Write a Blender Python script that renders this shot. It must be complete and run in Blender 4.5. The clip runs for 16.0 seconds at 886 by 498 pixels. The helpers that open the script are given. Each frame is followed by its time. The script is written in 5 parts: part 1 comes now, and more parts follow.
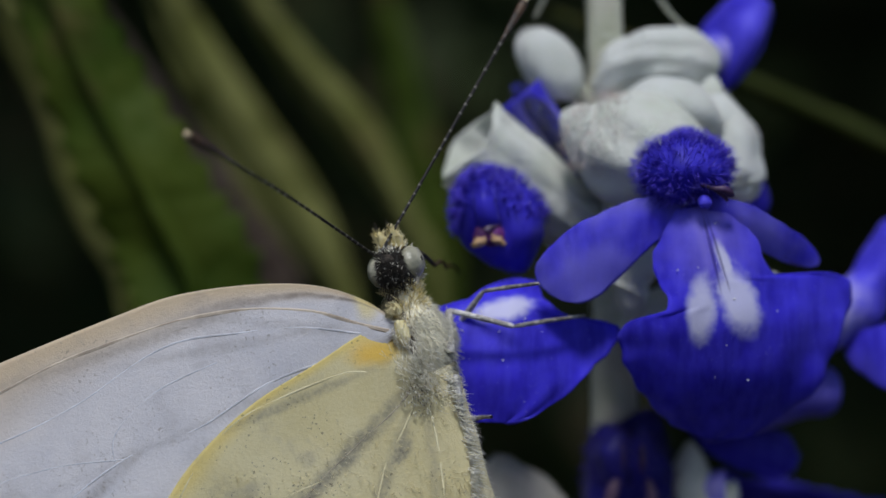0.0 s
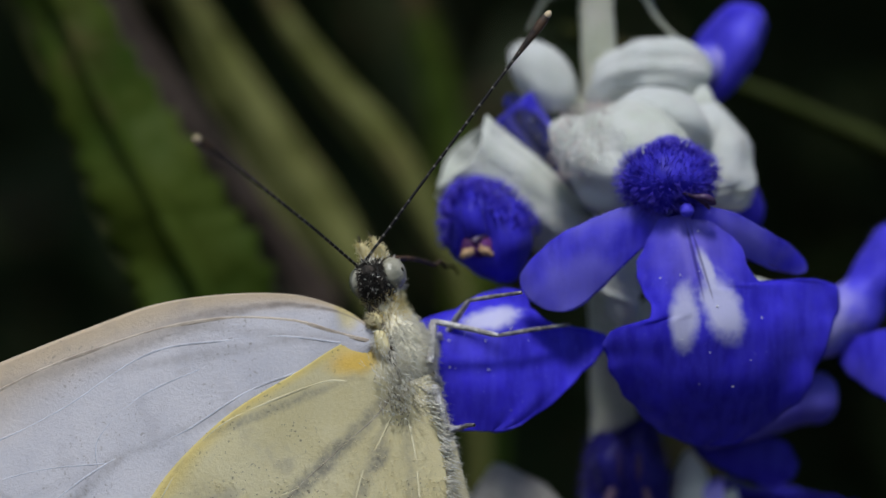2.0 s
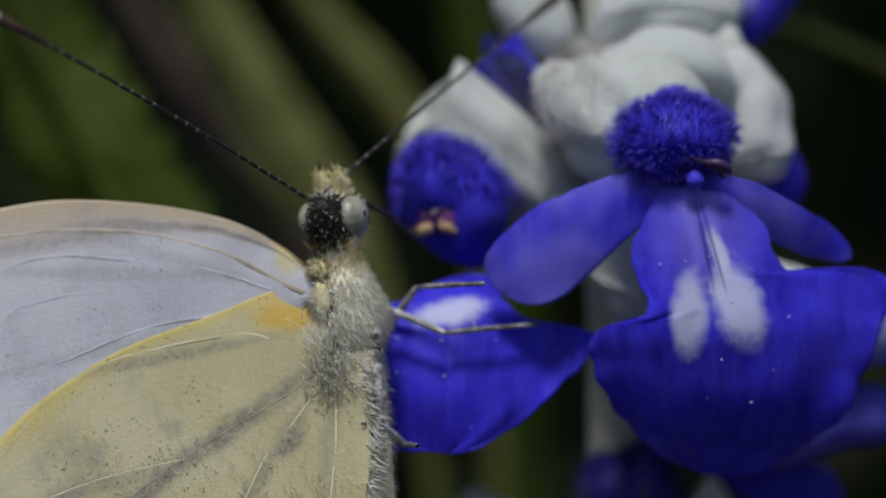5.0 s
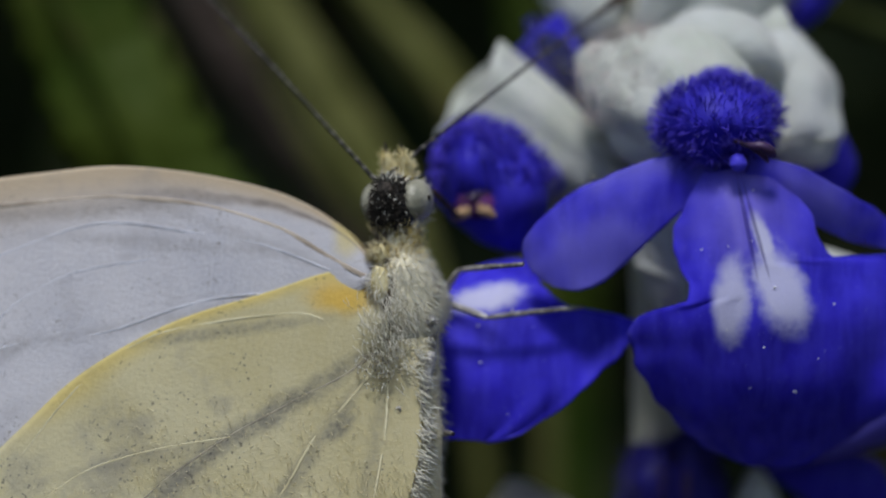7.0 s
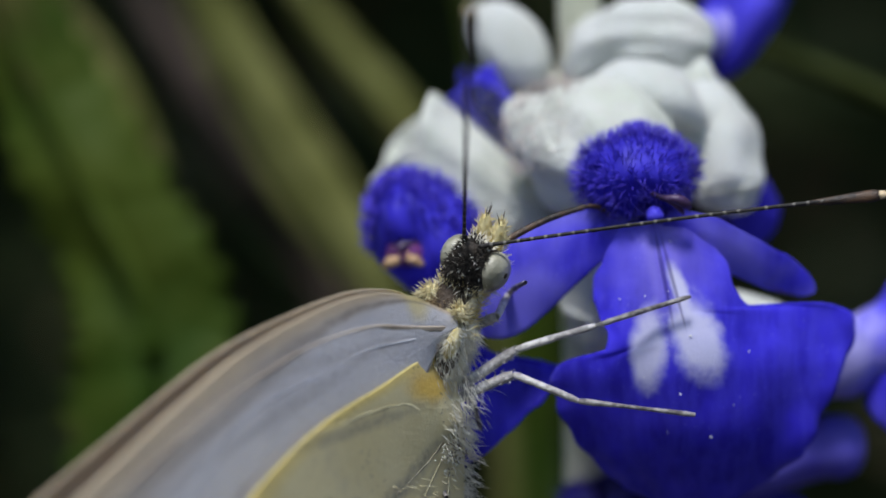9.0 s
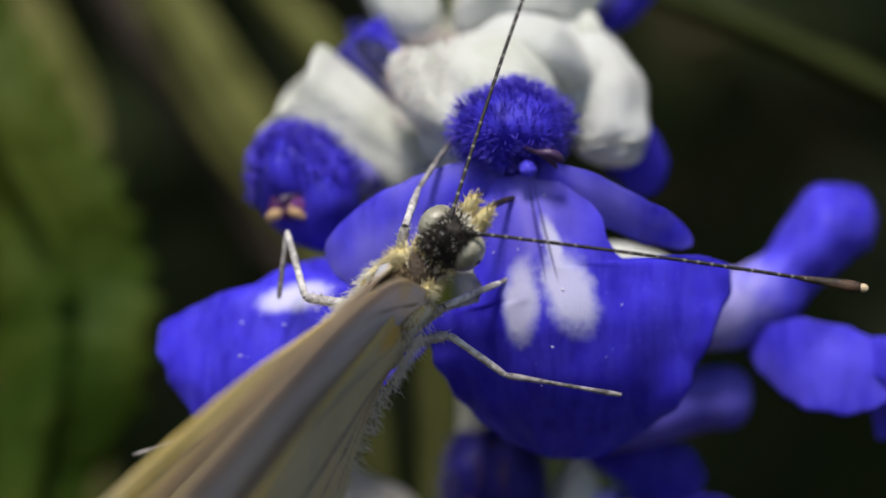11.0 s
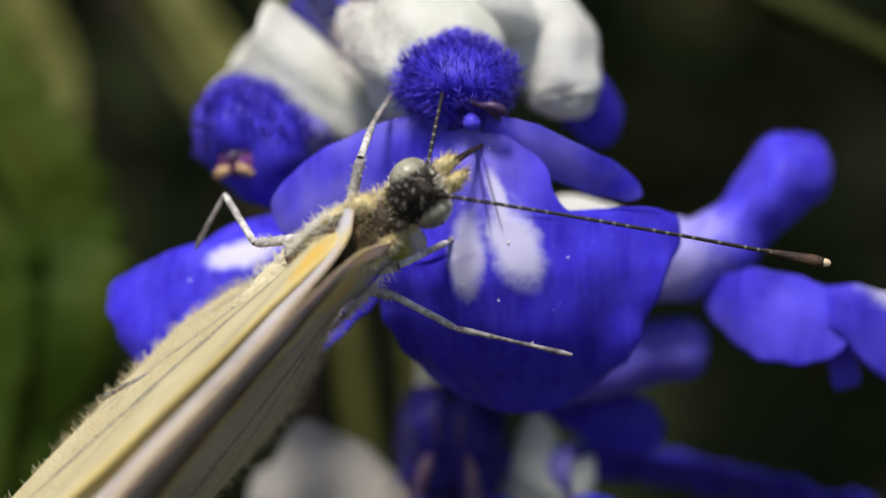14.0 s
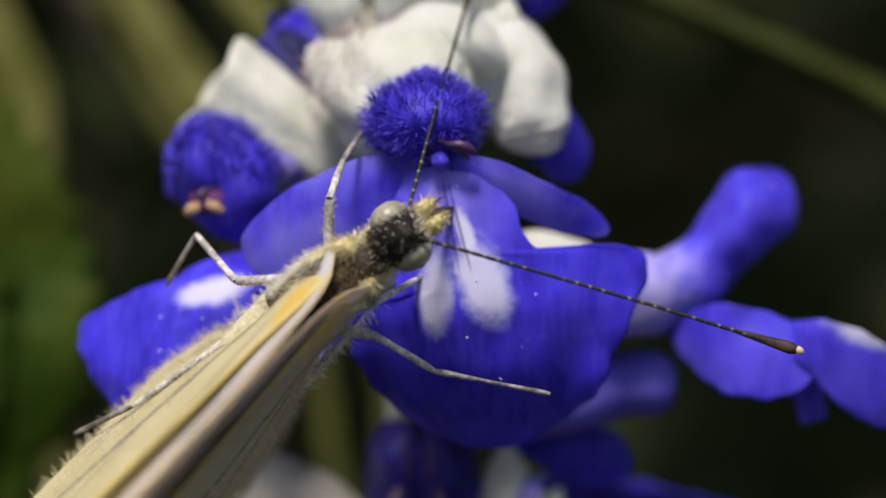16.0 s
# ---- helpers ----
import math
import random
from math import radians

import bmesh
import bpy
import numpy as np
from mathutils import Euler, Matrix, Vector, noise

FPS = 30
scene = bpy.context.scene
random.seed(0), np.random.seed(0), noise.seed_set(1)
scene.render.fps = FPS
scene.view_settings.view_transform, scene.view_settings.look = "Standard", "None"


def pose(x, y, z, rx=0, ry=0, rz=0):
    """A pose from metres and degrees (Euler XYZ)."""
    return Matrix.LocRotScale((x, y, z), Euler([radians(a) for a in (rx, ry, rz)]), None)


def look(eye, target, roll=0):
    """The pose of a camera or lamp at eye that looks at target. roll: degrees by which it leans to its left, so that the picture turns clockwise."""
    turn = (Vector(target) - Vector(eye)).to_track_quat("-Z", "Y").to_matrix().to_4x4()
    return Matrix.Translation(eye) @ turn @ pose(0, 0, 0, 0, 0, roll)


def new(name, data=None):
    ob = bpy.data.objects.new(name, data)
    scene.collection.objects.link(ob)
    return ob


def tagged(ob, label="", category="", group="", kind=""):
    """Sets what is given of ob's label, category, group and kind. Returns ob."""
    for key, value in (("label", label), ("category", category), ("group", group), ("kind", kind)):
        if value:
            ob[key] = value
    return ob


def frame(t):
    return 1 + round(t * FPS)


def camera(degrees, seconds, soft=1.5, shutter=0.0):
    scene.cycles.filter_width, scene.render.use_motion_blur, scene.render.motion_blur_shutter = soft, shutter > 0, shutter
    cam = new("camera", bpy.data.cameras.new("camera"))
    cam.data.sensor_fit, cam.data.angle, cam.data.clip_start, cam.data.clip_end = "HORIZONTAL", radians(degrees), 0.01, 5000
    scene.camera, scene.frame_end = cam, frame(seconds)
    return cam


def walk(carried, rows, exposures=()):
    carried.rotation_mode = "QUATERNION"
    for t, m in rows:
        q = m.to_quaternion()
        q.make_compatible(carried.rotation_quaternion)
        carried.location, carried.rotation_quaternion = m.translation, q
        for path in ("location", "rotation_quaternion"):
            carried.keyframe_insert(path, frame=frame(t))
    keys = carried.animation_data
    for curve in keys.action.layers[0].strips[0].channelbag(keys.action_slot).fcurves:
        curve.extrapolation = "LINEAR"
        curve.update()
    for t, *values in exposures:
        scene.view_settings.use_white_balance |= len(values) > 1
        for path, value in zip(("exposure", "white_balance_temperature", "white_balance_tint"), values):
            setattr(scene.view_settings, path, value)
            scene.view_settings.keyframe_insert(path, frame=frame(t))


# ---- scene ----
MM = 0.001  # lengths below are in millimetres, turned into metres as they are placed

cam = camera(20.0, 16.0, soft=1.5)
PATH = [
    (0, (-3.22, -121.51, -1.53), (-0.37, -21.55, -0.93), 0.34),
    (0.5, (0.27, -122.33, -2.07), (0.84, -22.34, -1.28), 0.01),
    (1, (-0.70, -123.54, 0.91), (-0.09, -23.55, 0.19), -0.14),
    (1.5, (-0.00, -123.51, 0.00), (-0.09, -23.51, 0.09), -0.09),
    (2, (3.55, -122.98, -2.13), (1.24, -23.02, -0.60), -0.29),
    (2.5, (4.36, -122.60, -2.52), (1.68, -22.65, -0.73), -0.10),
    (3, (3.09, -116.78, -1.16), (1.39, -16.79, -0.65), -0.20),
    (3.5, (9.00, -110.24, -0.04), (3.60, -10.39, -0.47), -0.22),
    (4, (8.72, -104.87, -1.76), (3.66, -5.00, -0.87), -0.02),
    (4.2, (9.12, -103.06, -1.18), (2.90, -3.26, -0.63), 0.33),
    (6.3, (11.00, -97.42, -2.42), (2.21, 2.20, -2.20), 0.58),
    (6.5, (10.88, -97.86, -2.22), (1.91, 1.74, -2.06), 0.66),
    (7, (11.95, -96.68, -2.19), (0.67, 2.68, -1.83), 0.89),
    (7.5, (10.62, -97.32, -2.33), (0.75, 2.19, -1.62), 0.62),
    (8, (10.58, -98.07, -0.91), (0.98, 1.47, -0.85), 0.50),
    (8.5, (9.74, -99.08, 0.06), (0.69, 0.51, 0.06), 0.67),
    (9, (15.72, -99.08, -0.03), (3.67, 0.19, 0.06), 0.71),
    (9.5, (16.65, -99.83, 2.86), (6.11, -0.41, 1.00), 0.74),
    (11.8, (24.55, -98.79, -0.16), (9.55, 0.03, -3.12), 0.50),
    (12, (24.86, -99.13, 0.80), (10.00, -0.32, -3.30), 0.22),
    (12.5, (25.65, -98.46, -0.65), (10.28, 0.23, -5.55), 0.14),
    (13, (22.70, -99.46, -1.16), (8.20, -0.63, -5.90), -0.03),
    (13.5, (24.68, -98.08, -0.21), (10.12, 0.73, -5.20), -0.20),
    (14, (25.56, -98.09, 0.81), (10.27, 0.64, -3.58), -0.08),
    (14.5, (26.58, -97.82, 1.31), (11.44, 0.94, -2.86), -0.14),
    (15, (26.53, -98.04, 1.50), (11.58, 0.75, -2.56), -0.21),
    (15.5, (25.73, -98.15, 1.70), (11.54, 0.76, -2.26), -0.26),
    (16, (25.89, -98.75, 1.92), (11.60, 0.14, -2.12), -0.16),
]
walk(cam, [(t, look(Vector(eye) * MM, Vector(target) * MM, roll)) for t, eye, target, roll in PATH],
     exposures=[(0.0, -0.46, 6300, 10), (1.5, -0.36, 6300, 10), (3.0, -0.36, 6300, 10), (4.0, -0.46, 6300, 10), (6.5, -0.56, 6300, 10), (7.0, -0.5, 6300, 10), (7.5, -0.58, 6300, 10), (8.0, -0.5, 6300, 10), (8.5, 0.0, 6300, 10), (9.0, 0.08, 6300, 10), (9.5, 0.14, 6450, 10), (12.0, 0.22, 7100, 14), (13.0, 0.26, 7100, 14), (13.5, 0.36, 7050, 14), (14.5, 0.32, 7250, 14), (16.0, 0.25, 7450, 14)])

# a macro lens, focused on the open flower
focus = new("focus_point")
focus.empty_display_size = 0.001
focus.location = Vector((9.0, -7.6, 0.0)) * MM
cam.data.dof.use_dof = True
cam.data.dof.focus_object = focus
cam.data.dof.aperture_fstop = 23.0

# ---- light ----
SUN_TO = Vector((-0.06, -0.48, 0.87)).normalized()
world = bpy.data.worlds.new("sky")
scene.world = world
world.use_nodes = True
wn = world.node_tree
sky = wn.nodes.new("ShaderNodeTexSky")
sky.sky_type = "NISHITA"
sky.sun_disc = False
sky.sun_elevation = math.asin(SUN_TO.z)
sky.sun_rotation = math.atan2(SUN_TO.x, SUN_TO.y)
wn.nodes["Background"].inputs["Strength"].default_value = 0.11
wn.links.new(sky.outputs["Color"], wn.nodes["Background"].inputs["Color"])
sun = new("sun", bpy.data.lights.new("sun", "SUN"))
sun.data.energy = 3.7
sun.data.angle = radians(12)
sun.data.color = (1.0, 0.985, 0.96)
sun.rotation_euler = SUN_TO.to_track_quat("Z", "Y").to_euler()

# ---- materials ----


class Nodes:
    """A small wrapper that strings shader nodes together."""

    def __init__(self, name):
        self.mat = bpy.data.materials.new(name)
        self.mat.use_nodes = True
        self.tree = self.mat.node_tree
        self.bsdf = self.tree.nodes["Principled BSDF"]
        self.out = self.tree.nodes["Material Output"]

    def node(self, kind, ins=None):
        n = self.tree.nodes.new(kind)
        for key, value in (ins or {}).items():
            self.put(n.inputs[key], value)
        return n

    def put(self, socket, value):
        if isinstance(value, bpy.types.NodeSocket):
            self.tree.links.new(value, socket)
        else:
            socket.default_value = value

    def coords(self, kind="Object"):
        return self.node("ShaderNodeTexCoord").outputs[kind]

    def noise(self, size_mm, detail=4.0, rough=0.55, vec=None, lo=0.35, hi=0.65):
        n = self.node("ShaderNodeTexNoise", {"Vector": vec or self.coords(), "Scale": 1000.0 / size_mm, "Detail": detail, "Roughness": rough})
        return self.ramp(n.outputs[0], lo, hi)

    def ramp(self, value, lo, hi, a=0.0, b=1.0):
        n = self.node("ShaderNodeMapRange", {0: value, 1: lo, 2: hi, 3: a, 4: b})
        n.interpolation_type = "SMOOTHSTEP"
        return n.outputs[0]

    def math(self, op, a, b=0.0):
        n = self.node("ShaderNodeMath")
        n.operation = op
        self.put(n.inputs[0], a)
        self.put(n.inputs[1], b)
        return n.outputs[0]

    def mix(self, fac, a, b):
        n = self.node("ShaderNodeMix")
        n.data_type = "RGBA"
        self.put(n.inputs[0], fac)
        for i, c in ((6, a), (7, b)):
            self.put(n.inputs[i], c if isinstance(c, bpy.types.NodeSocket) else (*c, 1.0))
        return n.outputs[2]

    def bump(self, height, strength, dist_mm):
        n = self.node("ShaderNodeBump", {"Height": height, "Strength": strength, "Distance": dist_mm * MM})
        self.put(self.bsdf.inputs["Normal"], n.outputs[0])
        return n.outputs[0]

    def done(self, color, rough=0.6, translucent=0.0, tint=None, sheen=0.0, spec=0.4, normal=None):
        self.put(self.bsdf.inputs["Base Color"], color if isinstance(color, bpy.types.NodeSocket) else (*color, 1.0))
        self.put(self.bsdf.inputs["Roughness"], rough)
        self.put(self.bsdf.inputs["Specular IOR Level"], spec)
        self.put(self.bsdf.inputs["Sheen Weight"], sheen)
        if translucent:
            t = self.node("ShaderNodeBsdfTranslucent")
            self.put(t.inputs[0], tint if tint is not None else color if isinstance(color, bpy.types.NodeSocket) else (*color, 1.0))
            m = self.node("ShaderNodeMixShader", {0: translucent, 1: self.bsdf.outputs[0], 2: t.outputs[0]})
            self.put(self.out.inputs[0], m.outputs[0])
        return self.mat


def spot(n, centre, radii, tilt=0.0, soft=0.42, wob=0.12):
    """Mask of a soft-edged elliptical mark on a petal, in millimetres of the petal's own x and z."""
    sep = n.node("ShaderNodeSeparateXYZ", {0: n.coords()})
    x = n.math("SUBTRACT", n.math("MULTIPLY", sep.outputs[0], 1000.0), centre[0])
    z = n.math("SUBTRACT", n.math("MULTIPLY", sep.outputs[2], 1000.0), centre[1])
    c, s = math.cos(radians(tilt)), math.sin(radians(tilt))
    a = n.math("DIVIDE", n.math("ADD", n.math("MULTIPLY", x, c), n.math("MULTIPLY", z, s)), radii[0])
    b = n.math("DIVIDE", n.math("SUBTRACT", n.math("MULTIPLY", z, c), n.math("MULTIPLY", x, s)), radii[1])
    d = n.math("SQRT", n.math("ADD", n.math("MULTIPLY", a, a), n.math("MULTIPLY", b, b)))
    d = n.math("ADD", d, n.math("MULTIPLY", n.math("SUBTRACT", n.noise(0.9), 0.5), wob * 2))
    return n.ramp(d, 1.0 - soft, 1.0 + soft, 1.0, 0.0)


def petal_mat(name, spots=(), lines=(), deep=0.0, pale=0.0, mark=(0.72, 0.72, 0.92), bloom=()):
    """Velvety blue petal skin with fine veins; spots are white marks, lines are dark guide lines."""
    n = Nodes(name)
    streak = n.node("ShaderNodeMapping", {0: n.coords(), 3: (1.0, 0.35, 0.22)})
    veins = n.noise(0.5, 5.0, 0.6, streak.outputs[0])
    blotch = n.noise(2.6, 3.0)
    # deep darkens the skin; on the low petals it stands for shade
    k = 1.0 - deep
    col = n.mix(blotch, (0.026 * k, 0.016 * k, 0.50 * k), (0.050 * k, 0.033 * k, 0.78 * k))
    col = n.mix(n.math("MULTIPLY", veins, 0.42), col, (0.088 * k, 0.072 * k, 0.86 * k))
    if pale:
        col = n.mix(n.math("MULTIPLY", n.noise(3.5, 2.0), pale), col, (0.36, 0.33, 0.78))
    for centre, radii, tilt in bloom:
        col = n.mix(n.math("MULTIPLY", spot(n, centre, radii, tilt, 0.9), 0.55), col, (0.24, 0.20, 0.74))
    for centre, radii, tilt in spots:
        col = n.mix(n.math("MULTIPLY", spot(n, centre, radii, tilt), 0.88), col, mark)
    for centre, radii, tilt in lines:
        col = n.mix(n.math("MULTIPLY", spot(n, centre, radii, tilt, 0.4, 0.1), 0.6), col, (0.02, 0.012, 0.14))
    grit = n.noise(0.10, 2.0, 0.5, lo=0.70, hi=0.74)
    col = n.mix(n.math("MULTIPLY", grit, 0.25), col, (0.6, 0.6, 0.9))
    n.bump(n.math("ADD", veins, n.noise(0.12, 3.0)), 0.14, 0.03)
    return n.done(col, 0.5, 0.28, sheen=0.10, spec=0.22)


def wool_mat(name, tint=(0.87, 0.89, 0.82), green=(0.62, 0.70, 0.52), amount=0.45):
    """Felted white calyx wool with a greenish ground and a blush of lilac."""
    n = Nodes(name)
    big, fine = n.noise(2.4, 3.0), n.noise(0.22, 5.0, 0.65)
    col = n.mix(n.math("MULTIPLY", big, amount), tint, green)
    col = n.mix(n.math("MULTIPLY", n.noise(1.7, 3.0, lo=0.52, hi=0.72), 0.22), col, (0.70, 0.58, 0.60))
    col = n.mix(n.math("MULTIPLY", fine, 0.28), col, (0.86, 0.86, 0.84))
    n.bump(n.math("ADD", n.math("ADD", fine, n.math("MULTIPLY", n.noise(0.6, 3.0), 1.2)), n.math("MULTIPLY", n.noise(0.08, 4.0), 0.6)), 0.55, 0.12)
    return n.done(col, 0.36, 0.24, sheen=0.35, spec=0.5)


def plain_mat(name, a, b, size=1.0, rough=0.5, bump=0.3, depth=0.05, spec=0.4, translucent=0.0, metal=0.0):
    n = Nodes(name)
    f = n.noise(size, 5.0, 0.6)
    col = n.mix(f, a, b)
    n.bump(n.math("ADD", f, n.noise(size * 0.2, 3.0)), bump, depth)
    n.put(n.bsdf.inputs["Metallic"], metal)
    return n.done(col, rough, translucent, spec=spec)


def wing_mat(name, ground, flush, flush_lo, flush_hi, margin, dust, streaks, band=0.0, thin=0.38, through_tint=None):
    """Scaled butterfly wing: powdery ground, a flush along the leading edge, dark dusting near the root."""
    n = Nodes(name)
    layer = n.node("ShaderNodeUVMap")
    layer.uv_map = "wing"
    uv = n.node("ShaderNodeSeparateXYZ", {0: layer.outputs[0]})
    u, v = uv.outputs[0], uv.outputs[1]
    powder = n.noise(0.16, 4.0, 0.7)
    cloud = n.noise(4.0, 3.0)
    col = n.mix(cloud, ground[0], ground[1])
    col = n.mix(n.math("MULTIPLY", powder, 0.22), col, ground[2])
    edge = n.math("MULTIPLY", n.ramp(v, flush_lo, 0.98), n.ramp(u, flush_hi, flush_hi + 0.08, 1.0, 0.0))
    col = n.mix(n.math("MULTIPLY", edge, margin[1]), col, margin[0])
    col = n.mix(n.math("MULTIPLY", spot(n, flush[2], flush[3], 0.0, 0.7, 0.15), flush[1]), col, flush[0])
    if band:
        wave = n.math("ADD", v, n.math("MULTIPLY", n.noise(2.2, 3.0), 0.05))
        dark = n.math("MULTIPLY", n.ramp(wave, 0.67, 0.755), n.ramp(wave, 0.775, 0.85, 1.0, 0.0))
        dark = n.math("MULTIPLY", dark, n.math("MULTIPLY", n.ramp(u, 0.05, 0.11), n.ramp(u, 0.22, 0.42, 1.0, 0.12)))
        dark = n.math("MULTIPLY", dark, n.math("ADD", 0.55, n.math("MULTIPLY", n.noise(0.5, 4.0, 0.65), 0.45)))
        col = n.mix(n.math("MULTIPLY", dark, band), col, (0.24, 0.21, 0.19))
    for (x0, z0), (x1, z1), wide, much in streaks:
        band_mask = spot(n, ((x0 + x1) / 2, (z0 + z1) / 2), (math.hypot(x1 - x0, z1 - z0) / 2, wide), math.degrees(math.atan2(z1 - z0, x1 - x0)), 0.8, 0.2)
        speckled = n.math("MULTIPLY", band_mask, n.math("ADD", 0.45, n.math("MULTIPLY", n.noise(0.3, 4.0, 0.7), 0.55)))
        col = n.mix(n.math("MULTIPLY", speckled, much), col, (0.22, 0.21, 0.20))
    specks = n.math("MULTIPLY", n.noise(0.15, 1.0, 0.5, lo=0.64, hi=0.70), n.math("MULTIPLY", n.noise(2.5, 2.0, lo=0.48, hi=0.62), dust))
    col = n.mix(specks, col, (0.13, 0.12, 0.10))
    dusk = n.math("MULTIPLY", n.noise(3.2, 4.0, 0.6, lo=0.54, hi=0.72), 0.35)
    col = n.mix(dusk, col, (0.30, 0.29, 0.31))
    n.bump(powder, 0.35, 0.04)
    return n.done(col, 0.75, thin, through_tint, sheen=0.2, spec=0.2)


def two_tone(name, under, back):
    """Insect skin, pale below and dark along the back."""
    n = Nodes(name)
    sep = n.node("ShaderNodeSeparateXYZ", {0: n.coords()})
    high = n.math("ADD", n.math("MULTIPLY", sep.outputs[2], 1000.0), n.math("MULTIPLY", n.noise(0.5), 0.4))
    col = n.mix(n.ramp(high, 0.25, 0.75), under, back)
    n.bump(n.noise(0.2), 0.5, 0.05)
    return n.done(col, 0.65)


def band_mat(name, dark, light, period):
    """Rings of pale scales along a dark stalk (its own x axis)."""
    n = Nodes(name)
    sep = n.node("ShaderNodeSeparateXYZ", {0: n.coords()})
    saw = n.math("FRACT", n.math("DIVIDE", n.math("MULTIPLY", sep.outputs[0], 1000.0), period))
    ring = n.math("MULTIPLY", n.ramp(saw, 0.74, 0.82), n.noise(0.7, 2.0, lo=0.38, hi=0.5))
    col = n.mix(ring, dark, light)
    n.bump(n.noise(0.1), 0.4, 0.03)
    return n.done(col, 0.6)


def leaf_mat(name, a, b, vein, brown):
    n = Nodes(name)
    big, mid = n.noise(24.0, 3.0), n.noise(5.0, 5.0, 0.6)
    col = n.mix(big, a, b)
    col = n.mix(n.math("MULTIPLY", mid, 0.45), col, vein)
    col = n.mix(n.math("MULTIPLY", n.noise(14.0, 3.0, lo=0.56, hi=0.68), brown), col, (0.16, 0.09, 0.05))
    n.bump(mid, 0.5, 0.5)
    return n.done(col, 0.6, 0.3, spec=0.15)


M_LIP = petal_mat("lip skin", [((0.10, -4.65), (0.62, 1.45), -4), ((1.85, -4.1), (0.85, 1.5), 22), ((1.2, -2.3), (0.28, 0.9), 20)],
                  [((0.62, -1.9), (0.07, 1.6), 12), ((0.95, -2.0), (0.06, 1.6), 16)], bloom=[((0.6, -1.2), (1.9, 1.9), 0), ((0.25, -1.6), (0.20, 1.2), 14), ((0.95, -1.1), (0.20, 1.0), 12), ((0.3, -0.4), (0.7, 0.4), 0)])
M_LIP_LEFT = petal_mat("left lip skin", [((-0.6, -1.35), (1.35, 0.48), 12)])
M_PETAL = petal_mat("petal skin", pale=0.42)
M_SLEEVE = petal_mat("sleeve skin", [((-2.9, -1.7), (3.0, 2.6), 30)], pale=0.10, mark=(0.46, 0.43, 0.82))
M_LIP_LOW = petal_mat("low lip skin", [((-1.1, -0.62), (1.0, 0.22), 10), ((0.9, -0.55), (1.1, 0.24), -8)])
M_HOOD = petal_mat("hood skin", deep=0.25)
M_PALE = petal_mat("pale petal skin", [((1.5, 1.9), (2.0, 0.8), -10)], pale=0.10)
M_TUBE = petal_mat("tube skin", pale=1.0)
# darker copy of the petal skin: shade put into the colour
M_PETAL_SHADE = petal_mat("shaded petal skin", deep=0.35)
# low hood: the shade below the big lip is put into this violet
M_HOOD_SHADE = petal_mat("shaded violet skin", deep=0.78)
M_BLUE_HAIR = plain_mat("violet hair", (0.030, 0.018, 0.38), (0.14, 0.10, 0.86), 0.5, 0.25, 0.0, spec=0.6, translucent=0.25)
# bristles of the low hood, darkened for the same shade
M_BRISTLE_SHADE = plain_mat("shaded violet hair", (0.010, 0.006, 0.09), (0.03, 0.02, 0.20), 1.2, 0.4, 0.0)
M_WOOL = wool_mat("calyx wool")
M_WOOL_WHITE = wool_mat("white calyx wool", (0.86, 0.88, 0.85), (0.68, 0.74, 0.62), 0.4)
M_WOOL_STEM = wool_mat("stem wool", (0.68, 0.68, 0.52), (0.48, 0.52, 0.34), 0.6)
# greyer wool: the wing's shade on the low calyces, put into the colour
M_WOOL_SHADE = wool_mat("shaded calyx wool", (0.50, 0.47, 0.42), (0.38, 0.37, 0.29), 0.5)
M_WOOL_HAIR = plain_mat("wool hair", (0.86, 0.86, 0.83), (0.94, 0.93, 0.91), 1.0, 0.4, 0.0, translucent=0.5)
M_PINK_HAIR = plain_mat("glandular hair", (0.52, 0.42, 0.38), (0.82, 0.72, 0.68), 0.8, 0.3, 0.0, spec=0.7)
M_ANTHER = plain_mat("pollen", (0.32, 0.18, 0.08), (0.55, 0.36, 0.20), 0.5, 0.7, 0.6)
M_STYLE = plain_mat("style", (0.025, 0.012, 0.04), (0.06, 0.03, 0.09), 0.6, 0.4, 0.2)
M_LILAC = petal_mat("lilac throat skin", pale=0.4)
M_MAROON = plain_mat("maroon hood lining", (0.05, 0.008, 0.07), (0.13, 0.02, 0.16), 0.5, 0.5, 0.4)
M_MAUVE = plain_mat("dull mauve", (0.055, 0.028, 0.075), (0.12, 0.07, 0.12), 0.8, 0.6, 0.3)
M_BLUE = petal_mat("blue petal skin", pale=0.12)
# clear drops added to make the glints on calyces and petals
M_GLINT_DROP = plain_mat("glint_drops", (0.9, 0.9, 0.88), (0.95, 0.95, 0.95), 1.0, 0.12, 0.0, spec=0.9)
M_GLINT_DROP.node_tree.nodes["Principled BSDF"].inputs["Transmission Weight"].default_value = 1.0
M_FORE = wing_mat("forewing scales", ((0.66, 0.68, 0.77), (0.79, 0.80, 0.87), (0.88, 0.88, 0.91)), ((0.88, 0.76, 0.30), 0.7, (1.7, 1.0), (0.7, 0.5)), 0.53, 0.60, ((0.72, 0.59, 0.40), 0.92), 0.5,
                  [((0.2, 1.2), (3.4, 8.6), 0.22, 0.3), ((3.0, 7.0), (3.0, 19.0), 0.26, 0.4), ((-0.6, 3.0), (-2.0, 15.5), 0.24, 0.3), ((1.2, 4.0), (2.2, 12.0), 0.22, 0.35), ((-1.8, 13), (-4.8, 19.5), 0.25, 0.5)], 0.76, through_tint=(0.71, 0.58, 0.42, 1.0))
